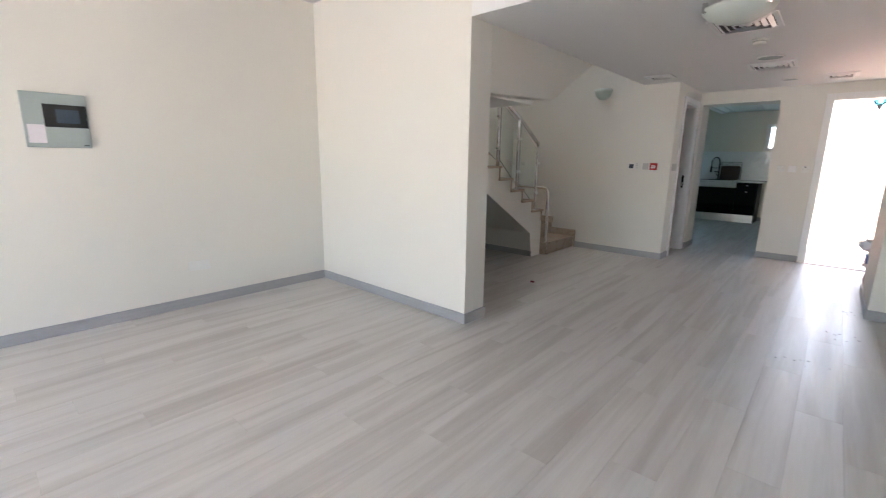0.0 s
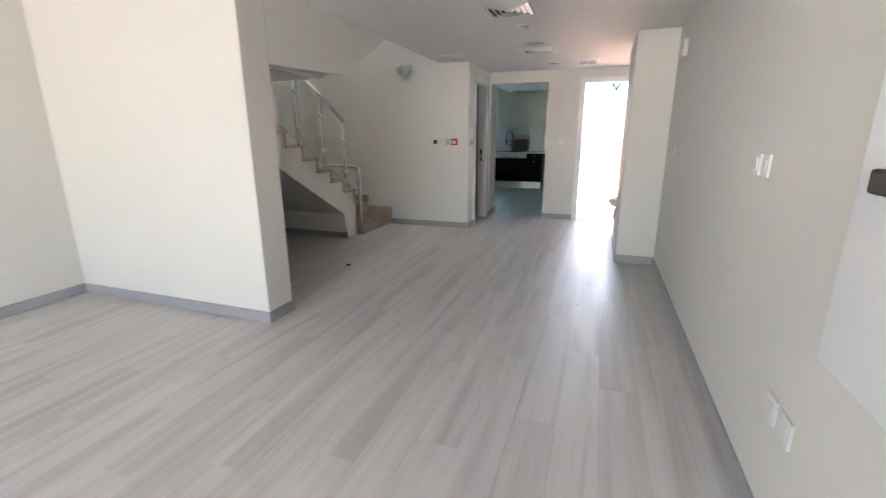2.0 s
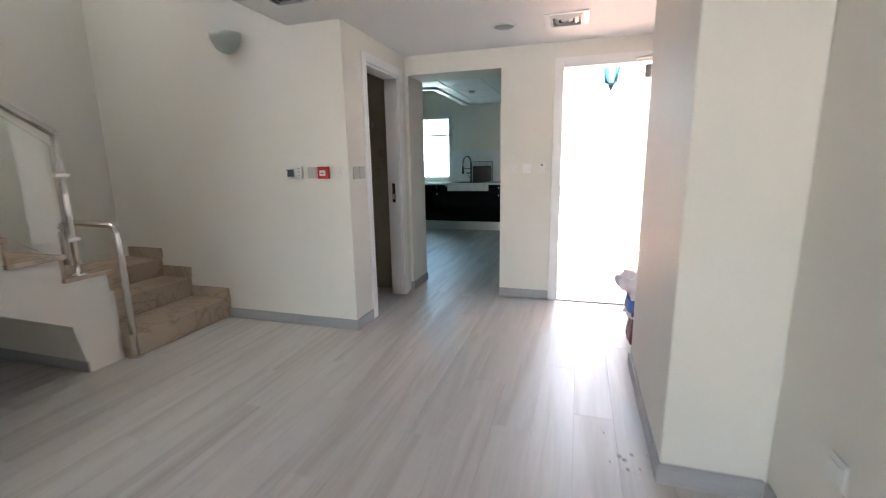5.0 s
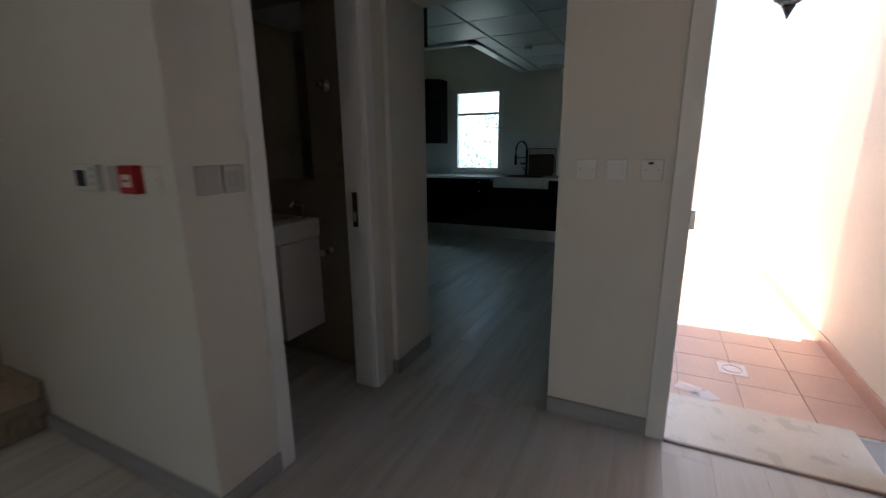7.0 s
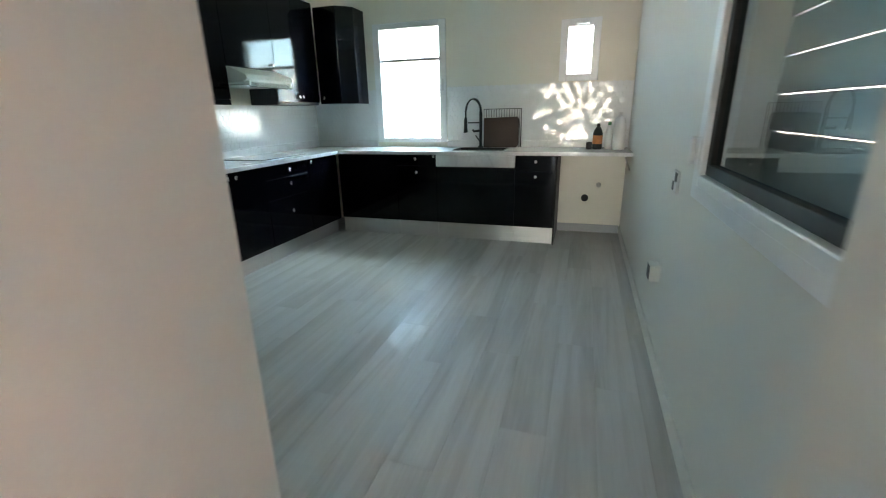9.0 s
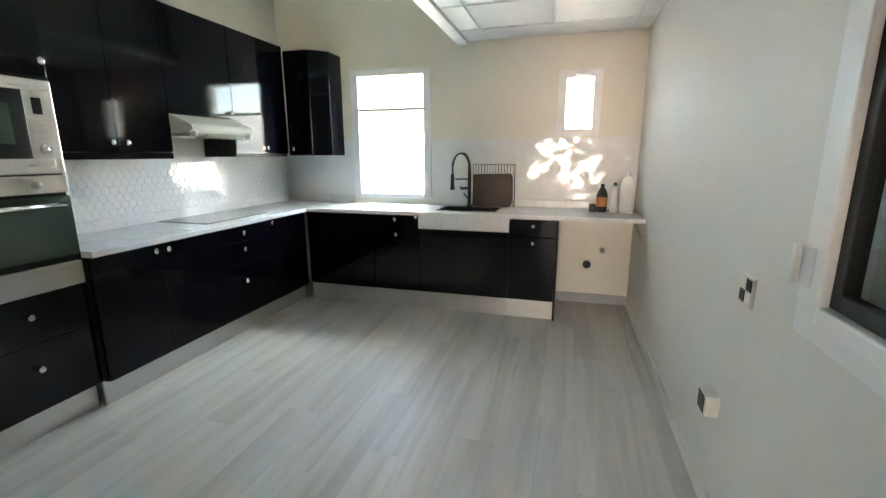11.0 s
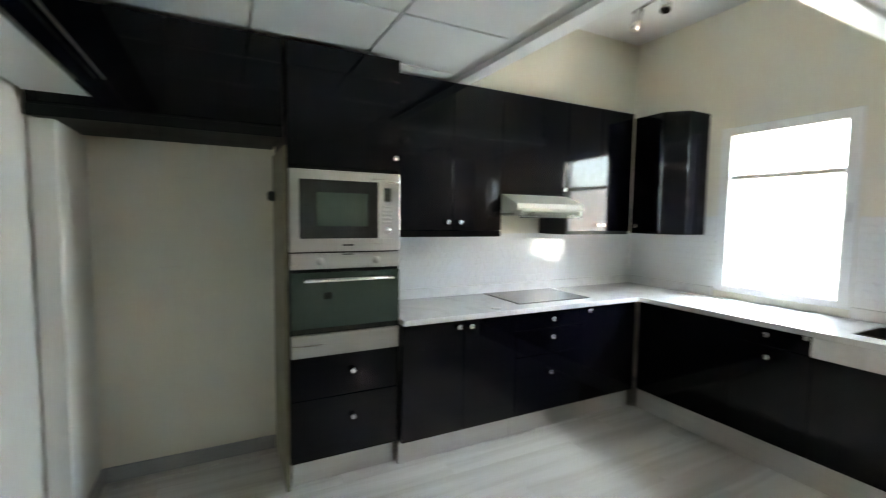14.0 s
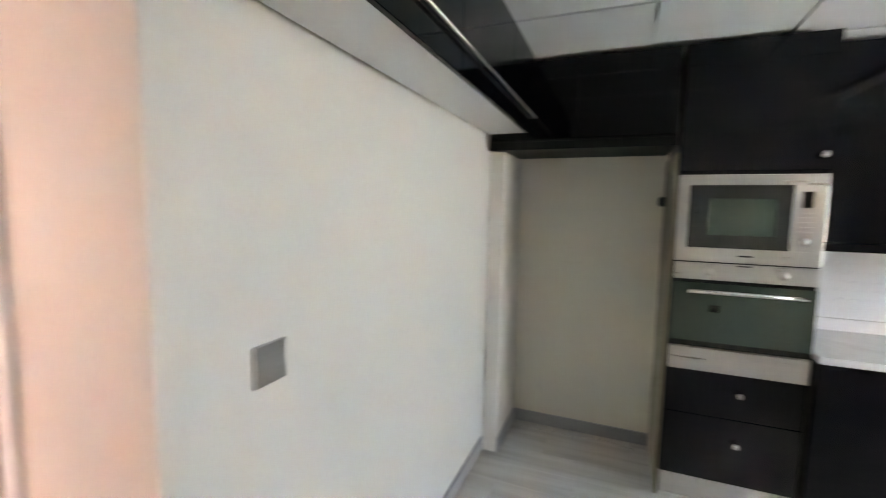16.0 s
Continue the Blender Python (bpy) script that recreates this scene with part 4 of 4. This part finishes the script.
part("display", boxes(r(-2.085, -2.025, 0.0222, 0.024, 1.20, 1.255), bevel=0.001), M_SCREEN, p)
for z in (1.21, 1.235, 1.26):
    part("button", boxes(r(-1.992, -1.972, 0.0222, 0.025, z - 0.006, z + 0.006), bevel=0.002), M_GREYPL, p)
plate("sensor_plate", "y", "plate", 7.03, -1, -1.875, 1.228, 0.075, 0.082, M_GREYPL, "grey sensor plate beside the thermostat", 0)
p, r = plate("fire_call_point", "y", "alarm", 7.03, -1, -1.772, 1.228, 0.088, 0.09, M_RED, "red fire alarm call point", 0, 0.03)
part("press_panel", boxes(r(-1.797, -1.747, 0.0302, 0.032, 1.205, 1.245), bevel=0.001), M_PLASTIC, p)
part("mark", boxes(r(-1.785, -1.759, 0.0322, 0.033, 1.221, 1.229)), M_RED, p)
plate("blank_plate", "y", "plate", 7.03, -1, -1.675, 1.228, 0.086, 0.086, M_WALL, "cream painted blank plate beside alarm", 0, 0.008)

panel = thing("control_panel", (LX, 1.35, 1.335), "grey-green wall control panel with dark screen", "control panel")
part("case", boxes((LX, LX + 0.02, 1.18, 1.525, 1.335, 1.695), bevel=0.005), M_PANEL, panel)
part("fascia", boxes((LX + 0.0202, LX + 0.026, 1.285, 1.518, 1.472, 1.622), bevel=0.002), M_MATBLACK, panel)
part("screen", boxes((LX + 0.0262, LX + 0.027, 1.35, 1.475, 1.50, 1.59)), M_SCREEN, panel)
part("notice", boxes((LX + 0.0202, LX + 0.021, 1.195, 1.285, 1.365, 1.485)), M_PAPER, panel)
part("logo_mark", boxes((LX + 0.0202, LX + 0.021, 1.48, 1.51, 1.35, 1.356)), M_MATBLACK, panel)
wall_box = thing("wall_cabinet_box", (RX, 2.05, 0.745), "pale grey flat wall box with a black latch", "wall box")
part("door", boxes((RX - 0.028, RX, 1.72, 2.375, 0.745, 1.55), bevel=0.005), M_WHITE, wall_box)
part("latch", boxes((RX - 0.05, RX - 0.0282, 2.20, 2.29, 1.195, 1.25), bevel=0.008), M_MATBLACK, wall_box, "black plastic latch")
alarm_box = thing("wall_sensor", (RX, 5.43, 1.95), "white plastic wall alarm sensor", "sensor")
part("case", boxes((RX - 0.035, RX, 5.39, 5.47, 1.95, 2.09), bevel=0.01), M_PLASTIC, alarm_box)
part("lens", boxes((RX - 0.038, RX - 0.0352, 5.41, 5.45, 2.01, 2.06), bevel=0.001), M_SCREEN, alarm_box)

p, r = plate("switch_plate", "x", "switch", KRX, -1, 10.215, 0.945, 0.10, 0.10, M_STEEL, "square steel plate with dark and white switches", 0)
for u, z, m in ((10.192, 0.967, M_MATBLACK), (10.238, 0.967, M_PLASTIC), (10.192, 0.923, M_PLASTIC), (10.238, 0.923, M_MATBLACK)):
    part("rocker", boxes(r(u - 0.02, u + 0.02, 0.0102, 0.014, z - 0.02, z + 0.02), bevel=0.002), m, p)
plate("blank_plate", "y", "plate", KY0, 1, -1.81, 1.175, 0.10, 0.10, M_STEEL, "brushed steel blank plate on white wall", 0)
p, r = plate("outlet_box", "x", "socket", KRX, -1, 10.36, 0.45, 0.09, 0.085, M_HOODW, "cream surface outlet box low on wall", 0, 0.05)
part("socket_face", boxes((KRX - 0.053, KRX - 0.0502, 10.325, 10.395, 0.415, 0.485), bevel=0.001), M_MATBLACK, p)
plate("blank_plate", "x", "plate", KLX, 1, 9.06, 1.148, 0.12, 0.09, M_KWALL, "painted blank plate inside the niche", 0, 0.006)
single("drain_stub", lathe([(0.036, 0), (0.036, -0.03), (0.028, -0.03), (0.026, -0.005), (0.001, -0.004)], (-0.905, KY1, 0.372), "y", 20), M_MATBLACK, "black round drain outlet in the wall", "drain")
single("water_valve", lathe([(0.026, 0), (0.026, -0.01), (0.012, -0.012), (0.012, -0.05), (0.001, -0.051)], (-0.775, KY1, 0.512), "y", 18), M_STEEL, "capped water valve on the cream wall", "valve")
single("niche_plug", lathe([(0.03, 0), (0.03, -0.03), (0.02, -0.04), (0.001, -0.041)], (-3.98, TY0 - 0.0178, 1.607), "y", 18), M_MATBLACK, "black round plug on the niche side panel", "plug")
niche_c = [(KLX + 0.10, 8.74 + 0.05 * k, 0.006 + 0.004 * (k % 3)) for k in range(6)] + [(KLX + 0.08 + 0.02 * math.sin(k), 9.04 + 0.06 * k, 0.006) for k in range(9)]
single("loose_cable", tube(niche_c, 0.004, 6), M_CABLE, "thin white cable on the niche floor", "cable")


# ---------------------------------------------------------------- ceiling fittings
def vent(x0, x1, y0, y1, z, slats=6):
    v = thing("ceiling_vent", ((x0 + x1) / 2, (y0 + y1) / 2, z), "white slatted air conditioning vent in ceiling", "vent", "ceiling vents")
    part("backing", boxes((x0 + 0.02, x1 - 0.02, y0 + 0.02, y1 - 0.02, z - 0.003, z)), M_MATBLACK, v)
    for r in ((x0, x1, y0, y0 + 0.035), (x0, x1, y1 - 0.035, y1), (x0, x0 + 0.035, y0 + 0.035, y1 - 0.035), (x1 - 0.035, x1, y0 + 0.035, y1 - 0.035)):
        part("frame", boxes((*r, z - 0.010, z), bevel=0.003), M_WHITE, v)
    cx, cy = (x0 + x1) / 2, (y0 + y1) / 2
    for k in range(slats - 2):
        f = 0.80 - 0.80 * k / (slats - 2)
        hx_, hy_ = (x1 - x0) / 2 * f, (y1 - y0) / 2 * f
        bm = bmesh.new()
        rings = []
        for off, zz in ((0.0, z - 0.004), (0.0, z - 0.006), (-0.024, z - 0.022), (-0.026, z - 0.020)):
            rings.append([bm.verts.new((cx + sx * (hx_ + off), cy + sy * (hy_ + off), zz)) for sx, sy in ((-1, -1), (1, -1), (1, 1), (-1, 1))])
        for a, b in zip(rings, rings[1:] + rings[:1]):
            for q in range(4):
                bm.faces.new((a[q], a[(q + 1) % 4], b[(q + 1) % 4], b[q]))
        bmesh.ops.recalc_face_normals(bm, faces=bm.faces)
        part("louvre", bm, M_WHITE, v)


vent(-0.80, -0.385, 4.55, 4.97, HC)
vent(-0.81, -0.40, 6.36, 6.74, HC)
vent(-0.23, 0.07, 7.42, 7.74, HC, 5)
vent(-1.81, -1.52, 6.42, 6.68, HC, 5)
lamp = thing("ceiling_lamp", (-0.55, 4.22, HC), "frosted glass bowl ceiling lamp with chrome clips", "lamp")
part("backplate", lathe([(0.11, 0), (0.11, -0.025), (0.05, -0.03)], (-0.55, 4.22, HC), seg=32), M_WHITE, lamp)
part("shade", lathe([(0.200, -0.035), (0.195, -0.05), (0.16, -0.085), (0.10, -0.112), (0.04, -0.122), (0.001, -0.124)], (-0.55, 4.22, HC), seg=40), M_FROST, lamp, "frosted pale green glass bowl")
for k in range(3):
    a = math.radians(90 + 120 * k)
    x, y = -0.55 + 0.19 * math.cos(a), 4.22 + 0.19 * math.sin(a)
    part("clip", boxes((x - 0.014, x + 0.014, y - 0.014, y + 0.014, HC - 0.06, HC - 0.001), bevel=0.004), M_CHROME, lamp)


def detector(x, y, z):
    d = thing("smoke_detector", (x, y, z), "white round smoke detector on the ceiling", "smoke detector")
    part("base", lathe([(0.055, 0), (0.055, -0.012), (0.045, -0.013)], (x, y, z)), M_PLASTIC, d)
    part("slot_band", lathe([(0.042, -0.013), (0.042, -0.024)], (x, y, z)), M_GREYPL, d)
    part("cover", lathe([(0.047, -0.024), (0.047, -0.036), (0.03, -0.046), (0.001, -0.047)], (x, y, z)), M_PLASTIC, d)


detector(-0.57, 5.32, HC)
detector(-1.64, 11.21, CZ)
for x, y, rr in ((-0.58, 6.12, 0.10), (-0.53, 7.60, 0.075)):
    s = thing("ceiling_speaker", (x, y, HC), "grey round ceiling disc with white rim", "speaker")
    part("grille", lathe([(rr, -0.006), (rr * 0.6, -0.009), (0.001, -0.010)], (x, y, HC), seg=32), M_PANEL, s)
    part("rim", lathe([(rr + 0.012, 0), (rr + 0.012, -0.006), (rr, -0.010), (rr - 0.003, -0.006)], (x, y, HC), seg=32), M_PLASTIC, s)
sconce = thing("wall_lamp", (-2.53, 7.03, 2.2), "half bowl frosted glass wall lamp", "lamp")
bm = lathe([(0.125, 0.04), (0.12, 0.0), (0.09, -0.06), (0.05, -0.09), (0.001, -0.10)], (-2.53, 7.03, 2.22), seg=36)
bmesh.ops.bisect_plane(bm, geom=bm.verts[:] + bm.edges[:] + bm.faces[:], plane_co=(0, 7.028, 0), plane_no=(0, 1, 0), clear_outer=True)
part("shade", bm, M_FROST, sconce, "frosted pale glass half bowl")
part("bracket", boxes((-2.56, -2.50, 6.985, 7.03, 2.16, 2.25), bevel=0.004), M_CHROME, sconce)

spots = thing("spot_bar", (-3.3, 12.1, 3.12), "silver ceiling bar with three spotlights", "spotlight")
part("bar", tube([(-3.62, 12.16, 3.08), (-3.0, 12.06, 3.08)], 0.012), M_CHROME, spots)
part("mount", lathe([(0.05, 0), (0.05, -0.03), (0.02, -0.05)], (-3.28, 12.10, 3.12)), M_CHROME, spots)
for x, y, dx, dy in ((-3.55, 12.15, -0.03, -0.02), (-3.28, 12.10, 0.02, -0.05), (-3.08, 12.07, 0.09, -0.03)):
    p0 = Vector((x, y, 3.07))
    d = Vector((dx, dy, -0.14))
    part("spot_head", tube([p0, p0 + d * 0.5, p0 + d * 0.55, p0 + d], 0.034, 16), M_CHROME, spots)

# ---------------------------------------------------------------- bag by the door
bag = thing("plastic_bag", (0.47, 7.4, 0), "crumpled white and blue plastic bag over a red sack", "bag")
def crumpled(x0, x1, y0, y1, z0, z1, amp, seed):
    bm = bmesh.new()
    bmesh.ops.create_cube(bm, size=1)
    bmesh.ops.subdivide_edges(bm, edges=bm.edges[:], cuts=7, use_grid_fill=True)
    for v in bm.verts:
        c = v.co.copy()
        v.co = Vector(((x0 + x1) / 2 + c.x * (x1 - x0), (y0 + y1) / 2 + c.y * (y1 - y0), (z0 + z1) / 2 + c.z * (z1 - z0)))
        rr = 1 - 0.12 * (abs(c.x * 2) * abs(c.y * 2))
        v.co.x = (x0 + x1) / 2 + (v.co.x - (x0 + x1) / 2) * rr
        v.co.y = (y0 + y1) / 2 + (v.co.y - (y0 + y1) / 2) * rr
        v.co += noise.noise_vector(v.co * 14 + Vector((seed, 0, 0))) * amp * (1 if v.co.z > 0.01 else 0)
    for f in bm.faces:
        f.smooth = False
    return bm


part("sack", crumpled(0.43, 0.64, 7.26, 7.56, 0.0, 0.26, 0.02, 3), M_DKRED, bag, "dark red sack")
part("wrap", crumpled(0.415, 0.66, 7.25, 7.57, 0.20, 0.42, 0.035, 9), M_PAPER, bag, "crumpled white plastic")
part("print", crumpled(0.408, 0.60, 7.242, 7.50, 0.24, 0.335, 0.02, 5), M_BLUE, bag, "blue printed area")
part("top_fold", crumpled(0.36, 0.56, 7.28, 7.50, 0.40, 0.47, 0.05, 21), M_PAPER, bag, "loose white top fold")
single("floor_speck", crumpled(-2.25, -2.21, 4.83, 4.86, 0.0, 0.014, 0.004, 2), M_DKRED, "tiny reddish scrap lying on the floor", "scrap")

marks = random.Random(11)
wet = bmesh.new()
for cx, cy, sx, sy, count in ((0.05, 4.46, 0.06, 0.06, 9), (0.26, 5.2, 0.05, 0.10, 7), (0.29, 5.98, 0.06, 0.08, 8)):
    for k in range(count):
        rad = marks.uniform(0.004, 0.011)
        lathe([(rad, 0.0), (rad * 0.8, 0.0012), (0.0005, 0.0016)], (cx + marks.gauss(0, sx), cy + marks.gauss(0, sy), 0.0), seg=10, bm=wet)
single("water_drops", wet, M_WET, "scattered drying water drops on laminate floor", "water drops", kind="stuff")

# ---------------------------------------------------------------- outside
struct("ground", boxes((-400, 400, -400, 400, -0.5, -0.31)), M_GROUND, "flat paved ground around the house", "ground")
struct("terrace_slab", boxes((-9, 3, KY0 + 0.04, 17, -0.35, -0.05)), M_GROUND, "concrete bed of the passage", "pavement")
struct("passage_wall", boxes((0.87, 1.05, KY0, 16.2, -0.3, 2.4)), M_RENDER, "cream rendered passage wall in bright light", "wall")
struct("garden_wall", boxes((-9, 1.05, 16.2, 16.4, -0.3, 2.2)), M_RENDER, "cream rendered garden boundary wall", "wall")
skirt = struct("passage_skirting", boxes((0.855, 0.87, KY0 + 0.04, 16.2, -0.03, 0.07), bevel=0.003), M_TERRA, "terracotta skirting along the passage wall", "baseboard")
struct("porch_roof", boxes((-0.33, 1.05, KY0, 9.7, 2.66, 2.82)), M_RENDER, "cream rendered porch slab above the entrance", "roof")
lantern = thing("hanging_lantern", (0.34, 9.5, 2.0), "teal glass hanging lantern outside the door", "lantern")
part("glass_body", lathe([(0.03, -0.13), (0.075, -0.10), (0.095, 0.10), (0.10, 0.12)], (0.34, 9.5, 2.22), seg=8), M_TEAL, lantern, "teal glass body")
part("cap", lathe([(0.105, 0.12), (0.09, 0.15), (0.03, 0.20), (0.008, 0.22)], (0.34, 9.5, 2.22), seg=8), M_MATBLACK, lantern)
part("finial", lathe([(0.035, -0.13), (0.02, -0.16), (0.003, -0.20)], (0.34, 9.5, 2.22), seg=8), M_MATBLACK, lantern)
part("chain", tube([(0.34, 9.5, 2.43), (0.34, 9.5, 2.64)], 0.004, 6), M_MATBLACK, lantern)
part("ceiling_rose", lathe([(0.04, 0), (0.04, -0.015), (0.01, -0.03)], (0.34, 9.5, 2.66), seg=16), M_MATBLACK, lantern)
cctv_box = thing("security_camera", (0.83, 9.73, 2.26), "black wall-mounted security camera", "camera")
part("case", boxes((0.70, 0.80, 9.68, 9.78, 2.18, 2.32), bevel=0.01), M_MATBLACK, cctv_box)
part("arm", boxes((0.80, 0.87, 9.71, 9.75, 2.24, 2.27), bevel=0.004), M_WHITE, cctv_box)
drain = thing("floor_drain", (0.275, 9.125, -0.018), "square white floor drain cover in the tiles", "drain")
part("cover", boxes((0.20, 0.35, 9.05, 9.20, -0.018, -0.014), bevel=0.001), M_PAPER, drain)
part("ring", tube([(0.275 + 0.05 * math.cos(k * math.pi / 12), 9.125 + 0.05 * math.sin(k * math.pi / 12), -0.0125) for k in range(25)], 0.003, 6), M_GREYPL, drain)
for x, y, a in ((0.02, 8.78, -20), (0.10, 8.72, 35)):
    bm = boxes((-0.06, 0.06, -0.045, 0.045, 0, 0.002))
    bmesh.ops.transform(bm, matrix=pose(x, y, -0.0185, 0, 0, a), verts=bm.verts)
    single("paper_scrap", bm, M_PAPER, "torn white paper scrap on the tiles", "paper")


def shrub(x, y, h, seed):
    rnd = random.Random(seed)
    s = thing("flowering_shrub", (x, y, -0.05), "leafy shrub with pink flowers by the wall", "shrub")
    limbs = bmesh.new()
    tips = []
    for k in range(9):
        a, l = rnd.uniform(0, 6.28), rnd.uniform(0.5, 1.0) * h
        p1 = (x + 0.12 * math.cos(a), y + 0.12 * math.sin(a), -0.05 + l * 0.45)
        p2 = (x + 0.45 * l * math.cos(a), y + 0.45 * l * math.sin(a), -0.05 + l)
        tube([(x, y, -0.05), p1, p2], 0.012, 6, limbs)
        tips += [p1, p2]
    part("limbs", limbs, M_WOOD, s)
    for nm, m, n, size in (("leaves", M_LEAF, 420, 0.05), ("flowers", M_PINK, 200, 0.035)):
        bm = bmesh.new()
        for k in range(n):
            t = Vector(rnd.choice(tips)) + Vector((rnd.gauss(0, 0.14), rnd.gauss(0, 0.14), rnd.gauss(0, 0.16)))
            u = Vector((rnd.uniform(-1, 1), rnd.uniform(-1, 1), rnd.uniform(-1, 1))).normalized() * size
            w = u.orthogonal().normalized() * size * 0.5
            bm.faces.new([bm.verts.new(t - u), bm.verts.new(t + w), bm.verts.new(t + u), bm.verts.new(t - w)])
        tagged(part(nm, bm, m, s), kind="stuff")


shrub(-3.9, 15.2, 1.9, 1)
shrub(-2.7, 15.6, 1.5, 2)

# ---------------------------------------------------------------- pieces of floors and walls
rnd = random.Random(7)
PW, PL = 0.193, 1.30
floor_hall = struct("floor", boxes((LX, RX, SY, FY, -0.0118, -0.0105)), M_JOINT, "grey wood-look laminate floor of living room and hall", "floor")
floor_kit = struct("floor_kitchen", boxes((KLX, KRX, FY, KY1, -0.0118, -0.0105)), M_JOINT, "grey wood-look laminate kitchen floor", "floor")
shared = {}


def plank(parent, x0, x1, y0, y1):
    key = (round(x1 - x0, 3), round(y1 - y0, 3))
    if key not in shared:
        w, l = key[0] / 2 - 0.0002, key[1] / 2 - 0.0002
        bm = bmesh.new()
        top = [bm.verts.new((sx * (w - 0.0006), sy * (l - 0.0006), 0.0)) for sx, sy in ((-1, -1), (1, -1), (1, 1), (-1, 1))]
        low = [bm.verts.new((sx * w, sy * l, -0.0008)) for sx, sy in ((-1, -1), (1, -1), (1, 1), (-1, 1))]
        bot = [bm.verts.new((sx * w, sy * l, -0.0100)) for sx, sy in ((-1, -1), (1, -1), (1, 1), (-1, 1))]
        bm.faces.new(top)
        for a, b in ((low, top), (bot, low)):
            for k in range(4):
                bm.faces.new((a[k], a[(k + 1) % 4], b[(k + 1) % 4], b[k]))
        shared[key] = mesh_of("plank", bm, M_FLOOR)
    ob = new("plank", shared[key])
    ob.parent = parent
    ob.location = ((x0 + x1) / 2, (y0 + y1) / 2, 0)


def lay(parent, x0, x1, y0, y1):
    col = 0
    x = x0
    while x < x1 - 0.01:
        xb = min(x + PW, x1)
        y = y0 - [0.0, 0.52, 0.9, 0.3, 0.72][col % 5]
        while y < y1 - 0.01:
            a, b = max(y, y0), min(y + PL, y1)
            if b - a > 0.02:
                plank(parent, x, xb, a, b)
            y += PL
        x, col = xb, col + 1


lay(floor_hall, LX, RX, SY, FY)
lay(floor_kit, KLX, KRX, FY, KY1)

# terracotta tiles outside the door
bm = boxes((-0.149, 0.149, -0.149, 0.149, -0.02, 0.0))
tile_me = mesh_of("tile", bm, M_TERRA)
terrace = struct("terrace_floor", boxes((-0.33, 0.87, KY0 + 0.04, 16.2, -0.05, -0.026)), M_GROUT, "terracotta tiled passage floor", "pavement")
for i in range(4):
    for j in range(25):
        t = new("tile", tile_me)
        t.parent = terrace
        t.location = (-0.18 + 0.302 * i, KY0 + 0.195 + 0.302 * j, -0.018)

# hexagon wall tiles behind the worktop
HEX = 0.058
hx = HEX / math.sqrt(3)


def hex_bm(bm, u, z, axis, face, tilt_u, tilt_z):
    """One bevelled hexagon standing 4 mm off the wall, leaning by a hair."""
    rings = []
    for rad, d in ((hx - 0.0006, 0.0), (hx - 0.0006, 0.0034), (hx - 0.0018, 0.0042)):
        ring = []
        for k in range(6):
            a = math.pi / 6 + k * math.pi / 3
            du, dz = rad * math.cos(a), rad * math.sin(a)
            off = d + (tilt_u * du + tilt_z * dz if d else 0)
            ring.append(bm.verts.new((face + off, u + du, z + dz) if axis == "x" else (u + du, face - off, z + dz)))
        rings.append(ring)
    for a, b in zip(rings, rings[1:]):
        for k in range(6):
            bm.faces.new((a[k], a[(k + 1) % 6], b[(k + 1) % 6], b[k]))
    bm.faces.new(rings[-1])
    return bm


def hex_field(u0, u1, z0, z1):
    out, row, z = [], 0, z0 + hx
    while z < z1 - hx * 0.6:
        u = u0 + HEX / 2 + (HEX / 2 if row % 2 else 0)
        while u < u1 - HEX * 0.4:
            out.append((u, z))
            u += HEX
        z += hx * 1.5
        row += 1
    return out


def lean():
    return rnd.gauss(0, 0.016)


west = bmesh.new()
for u, z in hex_field(10.24, KY1 - 0.005, CT + 0.072, 1.372):
    hex_bm(west, u, z, "x", KLX + 0.0005, lean(), lean())
bmesh.ops.recalc_face_normals(west, faces=west.faces)
ws = struct("backsplash_west", boxes((KLX, KLX + 0.0015, 10.24, KY1 - 0.003, CT + 0.07, 1.374)), M_GROUT, "white hexagon tile backsplash behind the hob", "backsplash")
tagged(part("tiles", west, M_TILE, ws), kind="stuff")
ns = struct("backsplash_north", boxes((KLX + 0.006, -3.285, KY1 - 0.0015, KY1, CT + 0.07, 1.53), (-2.425, -1.25, KY1 - 0.0015, KY1, CT + 0.07, 1.53), (-1.25, KRX - 0.002, KY1 - 0.0015, KY1, CT + 0.07, 1.53)), M_GROUT, "white hexagon tile backsplash behind the sink", "backsplash")
north = bmesh.new()
near = 0
variants = []
for k in range(24):
    bm = hex_bm(bmesh.new(), 0, 0, "y", 0, 2.2 * lean(), 2.2 * lean())
    bmesh.ops.recalc_face_normals(bm, faces=bm.faces)
    variants.append(mesh_of("tile", bm, M_TILE))
for u, z in hex_field(-2.425, KRX - 0.004, CT + 0.072, 1.53):
    if u > -2.0 and near < 290:
        t = new("tile", variants[rnd.randrange(24)])
        t.parent, t.location = ns, (u, KY1 - 0.0005, z)
        near += 1
    else:
        hex_bm(north, u, z, "y", KY1 - 0.0005, lean(), lean())
for u, z in hex_field(KLX + 0.008, -3.285, CT + 0.072, 1.53):
    hex_bm(north, u, z, "y", KY1 - 0.0005, lean(), lean())
bmesh.ops.recalc_face_normals(north, faces=north.faces)
tagged(part("tiles", north, M_TILE, ns), kind="stuff")
